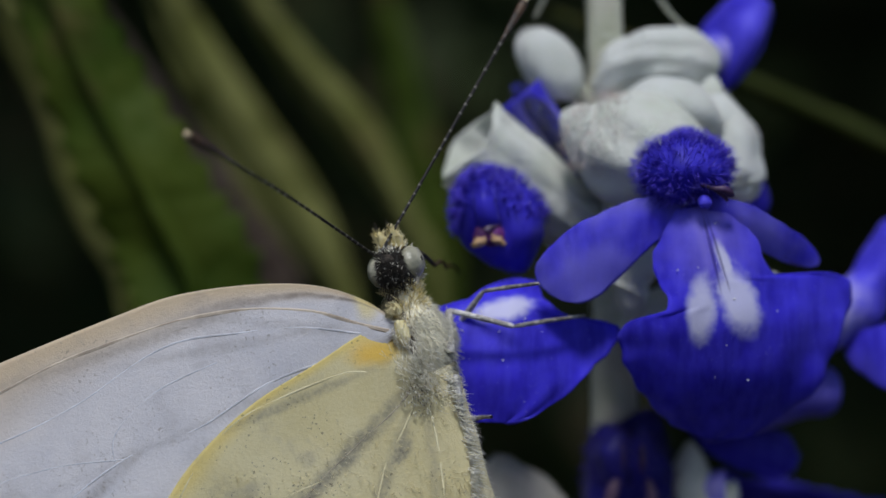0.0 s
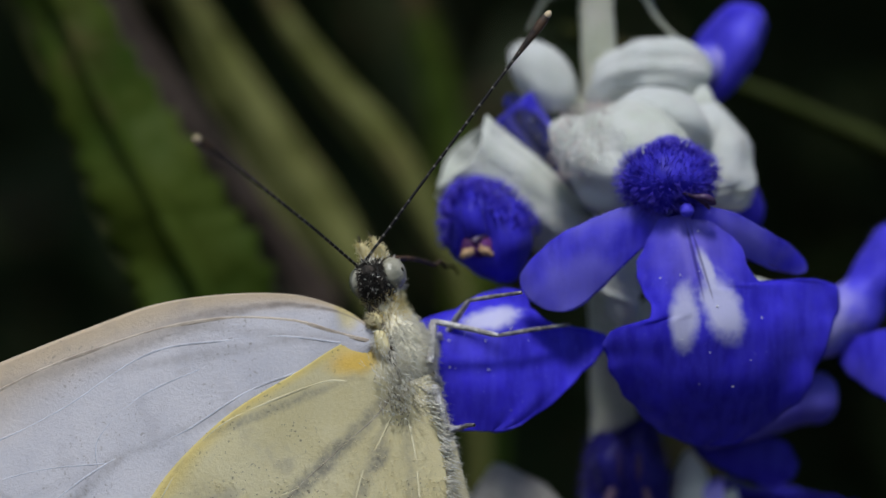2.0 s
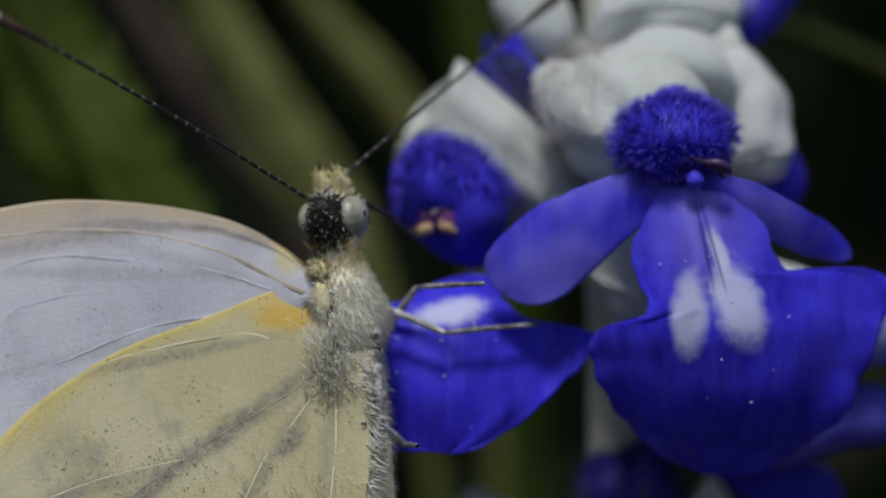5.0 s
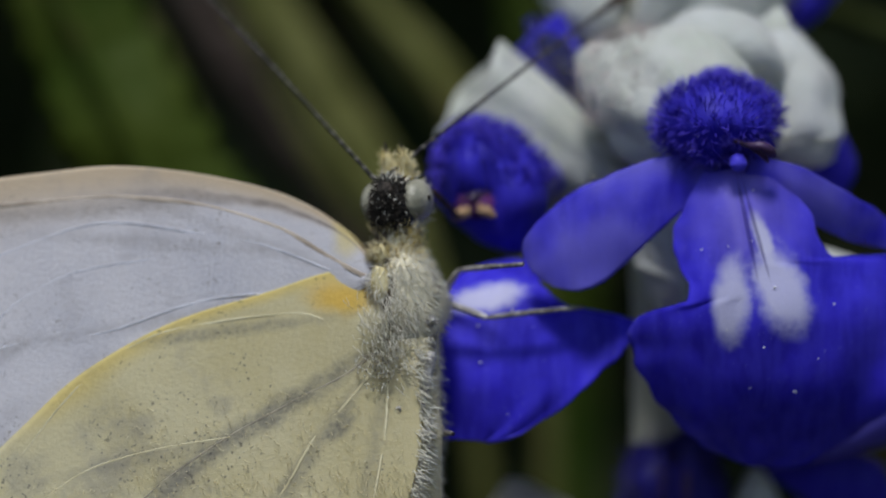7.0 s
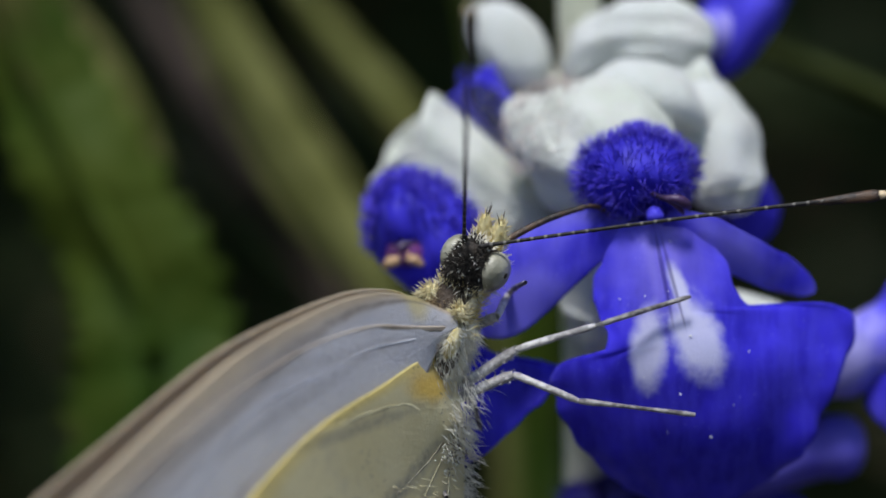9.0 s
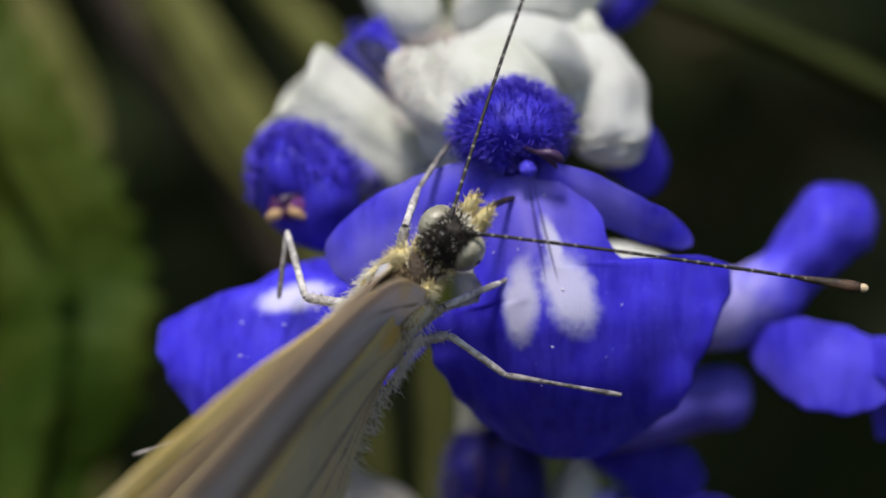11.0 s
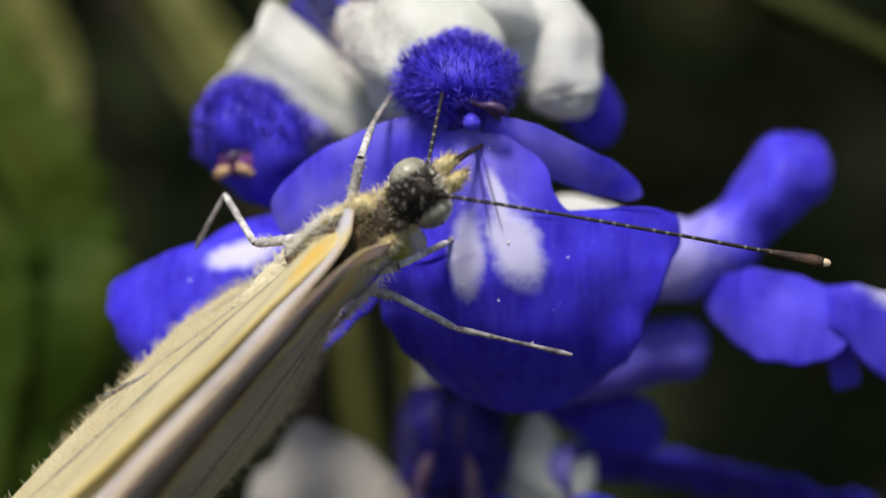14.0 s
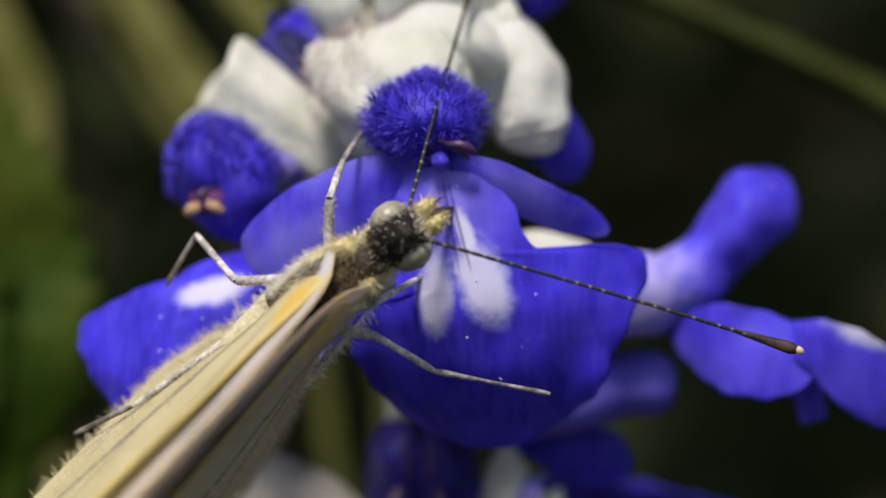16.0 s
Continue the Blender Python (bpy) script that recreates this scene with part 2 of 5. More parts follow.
M_HIND = wing_mat("hindwing scales", ((0.75, 0.68, 0.40), (0.83, 0.77, 0.51), (0.88, 0.83, 0.62)), ((0.90, 0.64, 0.10), 0.85, (1.35, 1.5), (0.6, 1.1)), 0.80, 0.34, ((0.88, 0.74, 0.26), 0.75), 0.6,
                  [((-0.6, 0.4), (-4.4, 7.2), 0.34, 0.75), ((-3.6, 6.0), (-8.2, 11.8), 0.32, 0.65), ((0.6, 2.2), (0.0, 9.0), 0.20, 0.5), ((-2.2, 1.4), (-8.4, 6.2), 0.26, 0.5), ((-1.6, 0.1), (-8.0, 1.6), 0.25, 0.35), ((-3.5, 5.5), (-4.6, 12.0), 0.22, 0.35), ((-2.9, 1.5), (-3.8, 2.3), 0.25, 0.9)], thin=0.46)
M_COSTA = plain_mat("costal vein", (0.34, 0.28, 0.22), (0.54, 0.46, 0.37), 1.4, 0.6, 0.2)
M_VEIN = plain_mat("wing vein", (0.42, 0.42, 0.46), (0.60, 0.60, 0.65), 1.2, 0.7, 0.2)
M_VEIN_YELLOW = plain_mat("yellow wing vein", (0.54, 0.48, 0.28), (0.68, 0.62, 0.40), 1.2, 0.7, 0.2)
M_DARK_VEIN = plain_mat("dusky wing vein", (0.20, 0.18, 0.13), (0.36, 0.32, 0.23), 1.0, 0.7, 0.2)
M_FUR = plain_mat("cream fur", (0.86, 0.84, 0.73), (0.95, 0.93, 0.86), 0.8, 0.6, 0.0, translucent=0.5)
M_DOWN = plain_mat("yellowish down", (0.72, 0.64, 0.38), (0.86, 0.80, 0.58), 0.8, 0.6, 0.0, translucent=0.4)
M_FUR_YELLOW = plain_mat("yellow fur", (0.70, 0.58, 0.24), (0.86, 0.78, 0.48), 0.8, 0.6, 0.2, translucent=0.2)
M_BODY = plain_mat("body skin", (0.62, 0.55, 0.33), (0.78, 0.71, 0.48), 0.5, 0.7, 0.6)
M_THORAX = two_tone("thorax skin", (0.80, 0.75, 0.57), (0.06, 0.042, 0.028))
M_HEAD = two_tone("head skin", (0.72, 0.69, 0.58), (0.012, 0.011, 0.010))
M_BROWN_FUR = plain_mat("brown fur", (0.05, 0.035, 0.02), (0.30, 0.22, 0.12), 0.5, 0.6, 0.0)
M_DARK = plain_mat("black scales", (0.010, 0.008, 0.006), (0.055, 0.043, 0.032), 0.4, 0.6, 0.7)
M_LEG = plain_mat("leg scales", (0.30, 0.28, 0.27), (0.66, 0.64, 0.62), 0.35, 0.5, 0.5)
M_TOE = plain_mat("foot scales", (0.10, 0.09, 0.09), (0.36, 0.34, 0.33), 0.35, 0.5, 0.5)
M_ANT = band_mat("antenna rings", (0.012, 0.010, 0.009), (0.17, 0.16, 0.14), 0.5)
M_CLUB = plain_mat("antenna club", (0.015, 0.012, 0.010), (0.08, 0.045, 0.025), 0.5, 0.5, 0.3)
M_TIP = plain_mat("antenna tip", (0.55, 0.42, 0.25), (0.75, 0.62, 0.42), 0.4, 0.6, 0.3)
M_EYE = plain_mat("compound eye", (0.215, 0.21, 0.155), (0.38, 0.365, 0.28), 0.9, 0.3, 0.5, 0.02, 0.5)
M_LEAF = leaf_mat("leaf green", (0.022, 0.058, 0.003), (0.052, 0.084, 0.006), (0.085, 0.105, 0.012), 0.7)
M_LEAF_PALE = leaf_mat("leaf yellow green", (0.112, 0.122, 0.027), (0.18, 0.19, 0.05), (0.23, 0.23, 0.085), 0.45)
# the shrubbery's deep shade is put into this leaf colour
M_LEAF_DEEP_SHADE = leaf_mat("leaf deep shade", (0.013, 0.021, 0.007), (0.030, 0.045, 0.014), (0.034, 0.048, 0.02), 0.6)
# darker copy of the leaf green for the thin leaf, shade in its colour
M_LEAF_SHADE = leaf_mat("leaf shaded", (0.020, 0.030, 0.004), (0.038, 0.052, 0.007), (0.05, 0.06, 0.012), 0.4)
M_BROWN_LEAF = plain_mat("leaf brown", (0.028, 0.018, 0.012), (0.08, 0.055, 0.04), 6.0, 0.8, 0.6, 0.4)
M_SOIL = plain_mat("soil", (0.018, 0.013, 0.009), (0.05, 0.038, 0.027), 30.0, 0.95, 0.8, 6.0)

# ---- building helpers ----
ORIGIN = {}


def thing(name, base, label, category, group="", kind=""):
    ob = new(name)
    ob.empty_display_size = 0.002
    ob.location = Vector(base) * MM
    ORIGIN[ob.name] = Vector(base)
    return tagged(ob, label, category, group, kind)


def part(name, bm, material, parent, label="", pivot=None, thick=0.0, smooth=True, kind=""):
    """Links a mesh in millimetres as one object under a thing or a part, with its origin at pivot."""
    if isinstance(bm, bmesh.types.BMesh):
        mesh = bpy.data.meshes.new(name)
        bm.to_mesh(mesh)
        bm.free()
    else:
        mesh = bm
    co = np.empty(len(mesh.vertices) * 3)
    mesh.vertices.foreach_get("co", co)
    co = co.reshape(-1, 3)
    mid = Vector((co.min(0) + co.max(0)) / 2) if pivot is None else Vector(pivot)
    mesh.vertices.foreach_set("co", ((co - np.array(mid)) * MM).ravel())
    mesh.polygons.foreach_set("use_smooth", [smooth] * len(mesh.polygons))
    mesh.materials.append(material)
    mesh.update()
    ob = new(name, mesh)
    if parent:
        ob.parent = parent
        ob.location = (mid - ORIGIN[parent.name]) * MM
    else:
        ob.location = mid * MM
    ORIGIN[ob.name] = mid
    if thick:
        mod = ob.modifiers.new("thickness", "SOLIDIFY")
        mod.thickness, mod.offset = thick * MM, 0.0
    return tagged(ob, label, kind=kind)


def spline(pts, u):
    """Catmull-Rom curve through pts, u from 0 to 1."""
    n = len(pts) - 1
    s = min(max(u, 0.0), 1.0) * n
    i = min(int(s), n - 1)
    t = s - i
    p = [Vector(pts[min(max(i + k, 0), n)]) for k in (-1, 0, 1, 2)]
    return 0.5 * (2 * p[1] + (p[2] - p[0]) * t + (2 * p[0] - 5 * p[1] + 4 * p[2] - p[3]) * t * t + (3 * p[1] - p[0] - 3 * p[2] + p[3]) * t**3)


def along(keys, s):
    """Values between rows of (s, a, b, ...), eased."""
    for lo, hi in zip(keys, keys[1:]):
        if s <= hi[0]:
            t = (s - lo[0]) / max(hi[0] - lo[0], 1e-9)
            t = min(max(t, 0.0), 1.0)
            return [a + (b - a) * t for a, b in zip(lo[1:], hi[1:])]
    return list(keys[-1][1:])


def flow(keys, s):
    """Values between rows of (s, a, b, ...) on a smooth curve that does not overshoot."""
    n = len(keys) - 1
    i = next((k for k in range(n) if s <= keys[k + 1][0]), n - 1)
    h = [max(keys[k + 1][0] - keys[k][0], 1e-9) for k in range(n)]
    t = min(max((s - keys[i][0]) / h[i], 0.0), 1.0)
    out = []
    for c in range(1, len(keys[0])):
        d = [(keys[k + 1][c] - keys[k][c]) / h[k] for k in range(n)]

        def slope(k):
            if k == 0 or k == n:
                return d[0] if k == 0 else d[-1]
            a, b = d[k - 1], d[k]
            return 0.0 if a * b <= 0 else 2 * a * b / (a + b)

        m0, m1 = slope(i) * h[i], slope(i + 1) * h[i]
        p0, p1 = keys[i][c], keys[i + 1][c]
        out.append((2 * t**3 - 3 * t**2 + 1) * p0 + (t**3 - 2 * t**2 + t) * m0 + (3 * t**2 - 2 * t**3) * p1 + (t**3 - t**2) * m1)
    return out


def rough(p, size, seed=0.0):
    return noise.noise(Vector(p) / size + Vector((seed, seed * 0.7, -seed)))


def sheet(f, nu, nv, wrap=False, us=None):
    """A grid of f(u, v); u and v from 0 to 1; wrap closes it round v."""
    verts = [f(u, j / nv) for u in (us or [i / nu for i in range(nu + 1)]) for j in range(nv if wrap else nv + 1)]
    cols = nv if wrap else nv + 1
    faces = [(i * cols + j, i * cols + (j + 1) % cols, (i + 1) * cols + (j + 1) % cols, (i + 1) * cols + j)
             for i in range((len(us) - 1) if us else nu) for j in range(nv)]
    mesh = bpy.data.meshes.new("sheet")
    mesh.from_pydata(verts, [], faces)
    return mesh


def petal(mid, keys, side, back, cup=0.18, power=1.5, ruffle=0.15, grooves=0.0, seed=0.0):
    """f(u, v) of a petal: a mid line, half widths (s, left, right) along it, curling towards back."""
    back = Vector(back)

    def f(u, v):
        c = spline(mid, u)
        tan = (spline(mid, min(u + 0.02, 1)) - spline(mid, max(u - 0.02, 0))).normalized()
        sd = Vector(side)
        sd = (sd - tan * sd.dot(tan)).normalized()
        nrm = tan.cross(sd)
        w = v * 2 - 1
        left, right = flow(keys, u)
        off = w * (right if w > 0 else left)
        p = c + sd * off + back * cup * abs(off) ** power
        p += nrm * ruffle * rough(p, 2.2, seed) * (0.25 + abs(w) ** 2)
        p += sd * ruffle * 0.5 * rough(p, 0.8, seed + 3) * abs(w) ** 4
        if grooves:
            p += nrm * grooves * math.sin(w * 14 + rough(p, 3, seed) * 3) * min(1, u * 3)
        return p

    return f


def tube(path, radii, ribs=0, rib=0.0, flat=1.0, lump=0.0, seed=0.0, up=(0, 0, 1), teeth=0, tooth=0.0):
    """f(u, v) of a tube round a path; radii are rows of (u, r); ribs, lumps and a toothed mouth shape it."""

    def f(u, v):
        a = v * 2 * math.pi
        uu = u
        if teeth and u > 0.75:
            uu = u + (u - 0.75) * 4 * tooth * (0.5 + 0.5 * math.cos(a * teeth))
        c = spline(path, min(uu, 1.0))
        tan = (spline(path, min(u + 0.03, 1)) - spline(path, max(u - 0.03, 0))).normalized()
        if uu > 1.0:
            c = c + tan * (uu - 1.0) * (Vector(path[-1]) - Vector(path[0])).length
        x = tan.cross(Vector(up)).normalized()
        y = x.cross(tan)
        r = flow(radii, u)[0] * (1 + rib * math.cos(a * ribs))
        p = c + x * r * math.cos(a) + y * r * flat * math.sin(a)
        if lump:
            p += (p - c).normalized() * lump * rough(p, 1.6, seed)
        return p

    return f


def blob(centre, axes, lump=0.0, size=1.0, seed=0.0, turn=None, pinch=None):
    """f(u, v) of an ellipsoid with lumps; turn is a rotation matrix."""
    turn = turn or Matrix.Identity(3)

    def f(u, v):
        a, b = v * 2 * math.pi, (u - 0.5) * math.pi
        d = Vector((math.cos(b) * math.cos(a), math.cos(b) * math.sin(a), math.sin(b)))
        k = 1 + lump * rough(d, size, seed)
        if pinch:
            k *= pinch(d)
        return Vector(centre) + turn @ Vector((d.x * axes[0] * k, d.y * axes[1] * k, d.z * axes[2] * k))

    return f


def hair_mesh(roots, length, radius, bend=0.3, droop=(0, 0, -0.2), seed=1):
    """Thin tapering hairs; roots are rows of (place, direction)."""
    rng = random.Random(seed)
    verts, faces = [], []
    for p, d in roots:
        d = (d + Vector((rng.gauss(0, bend), rng.gauss(0, bend), rng.gauss(0, bend)))).normalized()
        ln = length * rng.uniform(0.55, 1.25)
        x = d.orthogonal().normalized()
        y = d.cross(x)
        q = p + d * ln * 0.55
        d2 = (d + Vector(droop) + Vector((rng.gauss(0, bend), rng.gauss(0, bend), rng.gauss(0, bend))) * 0.5).normalized()
        base = len(verts)
        for k in range(3):
            a = k * 2.094
            verts.append(p + (x * math.cos(a) + y * math.sin(a)) * radius)
        for k in range(3):
            a = k * 2.094
            verts.append(q + (x * math.cos(a) + y * math.sin(a)) * radius * 0.75)
        verts.append(q + d2 * ln * 0.45)
        for k in range(3):
            m = (k + 1) % 3
            faces.append((base + k, base + m, base + 3 + m, base + 3 + k))
            faces.append((base + 3 + k, base + 3 + m, base + 6))
    mesh = bpy.data.meshes.new("hairs")
    mesh.from_pydata(verts, [], faces)
    return mesh


def hair_roots(f, count, keep=None, lean=(0, 0, 0), seed=1, inside=None):
    """Random places on f with outward directions; inside is a point the directions point away from."""
    rng = random.Random(seed)
    out = []
    tries = 0
    while len(out) < count and tries < count * 12:
        tries += 1
        u, v = rng.uniform(0.01, 0.985), rng.random()
        p = f(u, v)
        n = (f(u + 0.01, v) - p).cross(f(u, (v + 0.01)) - p)
        if n.length < 1e-9:
            continue
        n.normalize()
        if inside is not None and n.dot(p - Vector(inside)) < 0:
            n = -n
        if keep and not keep(p, n):
            continue
        out.append((p, (n + Vector(lean)).normalized()))
    return out

# ---- ground and background ----


def ground_mesh():
    def f(u, v):
        r = 20 + 200000 * u**3
        a = v * 2 * math.pi
        p = Vector((r * math.cos(a), 300 + r * math.sin(a), -420.0))
        return p + Vector((0, 0, 30 * rough(p, 160) + 8 * rough(p, 30)))

    return sheet(f, 40, 48, True)


tagged(part("ground", ground_mesh(), M_SOIL, None, kind="structure"), "dark bare soil under the flower bed", "ground")


def blade_f(mid, width, side, fold=0.25, saw=0.0, teeth=14, seed=0.0, stalk=(0.2, 0.4)):
    """f(u, v) of a leaf blade with a folded midrib, wavy face and saw-toothed rim."""

    def f(u, v):
        c = spline(mid, u)
        tan = (spline(mid, min(u + 0.02, 1)) - spline(mid, max(u - 0.02, 0))).normalized()
        sd = Vector(side)
        sd = (sd - tan * sd.dot(tan)).normalized()
        nrm = tan.cross(sd)
        w = v * 2 - 1
        grow = min(max((u - stalk[0]) / (stalk[1] - stalk[0]), 0.0), 1.0)
        shape = (0.08 + 0.92 * grow * grow * (3 - 2 * grow)) * math.sin(math.pi * min(1.0, 0.35 + u * 0.65)) ** 0.6
        tooth = 1 + saw * (abs(w) > 0.9) * ((u * teeth) % 1.0 - 0.5)
        p = c + sd * w * width * shape * tooth + nrm * fold * abs(w) * width
        return p + nrm * width * 0.25 * rough(p, width * 1.3, seed)

    return f


def leaf(mid, width, side, material, label, saw=0.0, teeth=14, seed=0.0, stalk=(0.2, 0.4)):
    base = thing("leaf", mid[0], label, "leaf", "background leaves")
    part("blade", sheet(blade_f(mid, width, side, 0.2, saw, teeth, seed, stalk), 120, 12), material, base, thick=0.5)
    rib = [tuple(Vector(p) - Vector((0, 0.6, 0))) for p in mid]
    part("midrib", sheet(tube(rib, [(0, 0.9), (1, 0.3)]), 30, 8, True), material, base, "raised midrib")
    return base


leaf([(-10, 24, -420), (-13, 24, -150), (-16, 22, -50), (-15.6, 20, -25), (-14.4, 20, -14), (-13.2, 20, -9), (-12.8, 20, -5), (-13.4, 20, -2), (-14.9, 20, 0.8), (-17.0, 20, 4.8), (-19.2, 20, 9), (-21.2, 20, 13.4), (-24.0, 20, 18.5), (-28.0, 21, 25)], 4.3, (0.85, 0, 0.5), M_LEAF, "long saw-toothed green leaf with brown patches", 0.26, 26, 1.0)
leaf([(-12, 50, -420), (-15, 49, -150), (-18, 47, -30), (-19, 45, -6), (-20.5, 45, 2), (-22.6, 45, 8.5), (-26.0, 45, 14), (-31, 46, 22)], 3.4, (0.85, 0, 0.5), M_LEAF_PALE, "broad yellowish green leaf behind the saw-toothed leaf", seed=9.0, stalk=(0.4, 0.65))
leaf([(4.3, 53, -420), (1.3, 50, -150), (-0.7, 47, -38.6), (-1.7, 45, -13.6), (-3.9, 45, -6.0), (-7.0, 45, 0.0), (-10.8, 45, 5.7), (-14.6, 45, 11.8), (-16.8, 45, 16.0), (-20.2, 45, 22.8)], 2.7, (0.85, 0, 0.5), M_LEAF_PALE, "long yellow-green leaf behind the butterfly", seed=2.0, stalk=(0.4, 0.65))
leaf([(7.4, 53, -420), (4.4, 50, -150), (2.4, 47, -29.5), (1.4, 45, -4.5), (-0.9, 45, 1.6), (-3.9, 45, 6.9), (-7.7, 45, 11.4), (-10.8, 45, 15.6), (-13.8, 45, 21.3)], 1.7, (0.85, 0, 0.5), M_LEAF_PALE, "slender yellow-green leaf behind the butterfly", seed=3.0, stalk=(0.4, 0.65))
leaf([(7.5, 73, -420), (4.5, 70, -150), (2.5, 67, -27.5), (1.5, 65, -2.5), (0.7, 65, 4.3), (-0.4, 65, 10.2), (-1.9, 65, 16.2), (-4.0, 65, 23.8)], 2.0, (0.85, 0, 0.5), M_LEAF, "olive green leaf in half shade", seed=5.0)
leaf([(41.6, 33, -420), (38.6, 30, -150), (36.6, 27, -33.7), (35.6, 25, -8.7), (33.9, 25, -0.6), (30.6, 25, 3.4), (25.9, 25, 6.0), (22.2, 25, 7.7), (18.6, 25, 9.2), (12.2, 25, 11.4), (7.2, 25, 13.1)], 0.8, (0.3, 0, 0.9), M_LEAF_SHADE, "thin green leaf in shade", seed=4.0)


leaf([(-3, 66, -420), (-5, 64, -120), (-8.4, 62, -20), (-9.4, 60, -6), (-10.0, 60, -2.8), (-12.1, 60, 1.2), (-16.0, 60, 5.7), (-19.8, 60, 10.6), (-24.5, 61, 18), (-29, 62, 28)], 2.2, (0.85, 0, 0.5), M_BROWN_LEAF, "long dark brown leaf behind the butterfly", 0.1, 20, 7.0, (0.3, 0.5))


def hedge():
    """Dark shrubbery far behind, deep shade put into its colour: a leaning bank of small leaves over a rough mass."""
    rng = random.Random(11)

    def bank(u, v):
        x, h = -900 + 1800 * v, -430 + 1300 * u
        # upper part leans out above the view to shade the bank below
        p = Vector((x, 480 - 420 * max(0.0, u - 0.30) ** 1.2 + 60 * math.sin(x / 130), h))
        return p + Vector((0, 70 * rough(p, 120) + 30 * rough(p, 45), 0))

    base = thing("shrub", (0, 480, -420), "dark dense shrubbery in deep shade", "shrub")
    part("foliage_mass", sheet(bank, 60, 110), M_LEAF_DEEP_SHADE, base, "shaded inner twigs and leaves")
    verts, faces = [], []
    for _ in range(9000):
        u, v = rng.random(), rng.random()
        c = bank(u, v) - Vector((0, rng.uniform(0, 70), 0))
        d = Vector((rng.gauss(0, 1), rng.gauss(0, 0.6) - 0.5, rng.gauss(0, 0.6) - 0.3)).normalized()
        s = d.cross(Vector((rng.gauss(0, 1), rng.gauss(0, 1), rng.gauss(0, 1)))).normalized()
        ln, wd = rng.uniform(25, 60), rng.uniform(7, 14)
        n = d.cross(s)
        k = len(verts)
        verts += [c, c + d * ln * 0.45 + s * wd + n * 3, c + d * ln - n * 4, c + d * ln * 0.45 - s * wd + n * 3, c + d * ln * 0.5 - n * 2]
        faces += [(k, k + 1, k + 4), (k + 1, k + 2, k + 4), (k + 2, k + 3, k + 4), (k + 3, k, k + 4)]
    mesh = bpy.data.meshes.new("leaves")
    mesh.from_pydata(verts, [], faces)
    part("leaves", mesh, M_LEAF_DEEP_SHADE, base, "small green leaves in deep shade", kind="stuff")


hedge()

# ---- the flower spike ----
spike = thing("salvia_spike", (9.4, 6.5, -420), "woolly white salvia spike with open blue flowers", "flower")
STEM = [(10.5, 9, -420), (10.2, 8, -200), (9.9, 7.5, -60), (9.5, 7.2, -20), (9.2, 6.8, -7), (8.9, 6.5, 2), (8.7, 6.2, 8), (8.5, 6.0, 13), (8.4, 5.8, 19), (8.4, 5.6, 25)]
part("stem", sheet(tube(STEM, [(0, 1.7), (0.5, 1.15), (1, 0.8)], 4, 0.07, lump=0.08), 240, 20, True), M_WOOL_STEM, spike, "square pale green woolly stem")


def flower(name, at, label):
    """The invisible part of a flower inside its calyx: the corolla tube that carries all its pieces."""
    return part(name, sheet(tube(at, [(0, 0.6), (0.6, 0.9), (1, 1.25)], lump=0.05), 16, 16, True), M_TUBE, spike, label, thick=0.1)


def calyx(parent, path, radii, material, label, ribs=9, seed=0.0, flat=1.0, fuzz=800, teeth=3, tooth=0.22, lump=0.35, hair=0.30):
    f = tube(path, radii, ribs, 0.035, flat, lump, seed, teeth=teeth, tooth=tooth)
    ob = part("calyx", sheet(f, 44, 72, True), material, parent, label, thick=0.16)
    mid = spline(path, 0.5)
    part("wool", hair_mesh(hair_roots(f, fuzz, None, (0, 0, 0.1), 5 + int(seed), mid), hair, 0.011, 0.5, seed=int(seed) + 2), M_WOOL_HAIR, ob if parent is spike else parent, "fine white wool", kind="stuff")
    return ob


def hood(parent, f, centre, count, keep, label="fuzzy violet hooded upper lip", length=0.56, seed=3, radius=0.026, skin=M_HOOD, hair=M_BLUE_HAIR):
    ob = part("hood", sheet(f, 36, 56, True), skin, parent, label)
    part("bristles", hair_mesh(hair_roots(f, count, keep, (0, 0, 0.15), seed, centre), length, radius, 0.18, (0, 0, 0.05), seed=seed), hair, parent, "dense violet bristles", kind="stuff")
    return ob


# open flower that faces the camera
fl = flower("flower", [(9.6, 5.0, 3.2), (10.6, 2, 3.0), (11.3, -1.5, 2.6), (11.8, -3.6, 1.9)], "open blue flower with a broad two-lobed lip")
calyx(fl, [(9.0, 5.8, 3.4), (9.2, 3.4, 4.0), (9.7, 0.9, 4.1), (10.6, -1.2, 3.6), (11.2, -3.0, 3.0)], [(0, 1.0), (0.25, 2.4), (0.5, 2.85), (0.72, 2.5), (0.9, 1.7), (1, 0.3)], M_WOOL, "pale woolly calyx with pinkish hair", seed=1.0, teeth=0, ribs=7, lump=0.22)
part("calyx_lobe", sheet(tube([(9.4, 3.2, 6.0), (10.6, 2.0, 6.5), (11.9, 1.5, 6.35), (12.9, 1.7, 5.7), (13.5, 2.2, 4.8)], [(0, 0.7), (0.25, 1.25), (0.55, 1.45), (0.82, 1.1), (1, 0.15)], 3, 0.05, 0.9, 0.18, 14.0), 36, 36, True), M_WOOL_WHITE, fl, "bright white upper lobe of the calyx")
part("calyx_tooth", sheet(tube([(8.6, 1.6, 4.2), (7.5, 1.0, 4.9), (6.7, 0.9, 5.45), (6.05, 0.9, 5.95)], [(0, 2.2), (0.4, 1.5), (0.8, 0.75), (1, 0.1)], lump=0.15, seed=4.0), 24, 28, True), M_WOOL, fl, "pointed woolly tooth of the calyx")
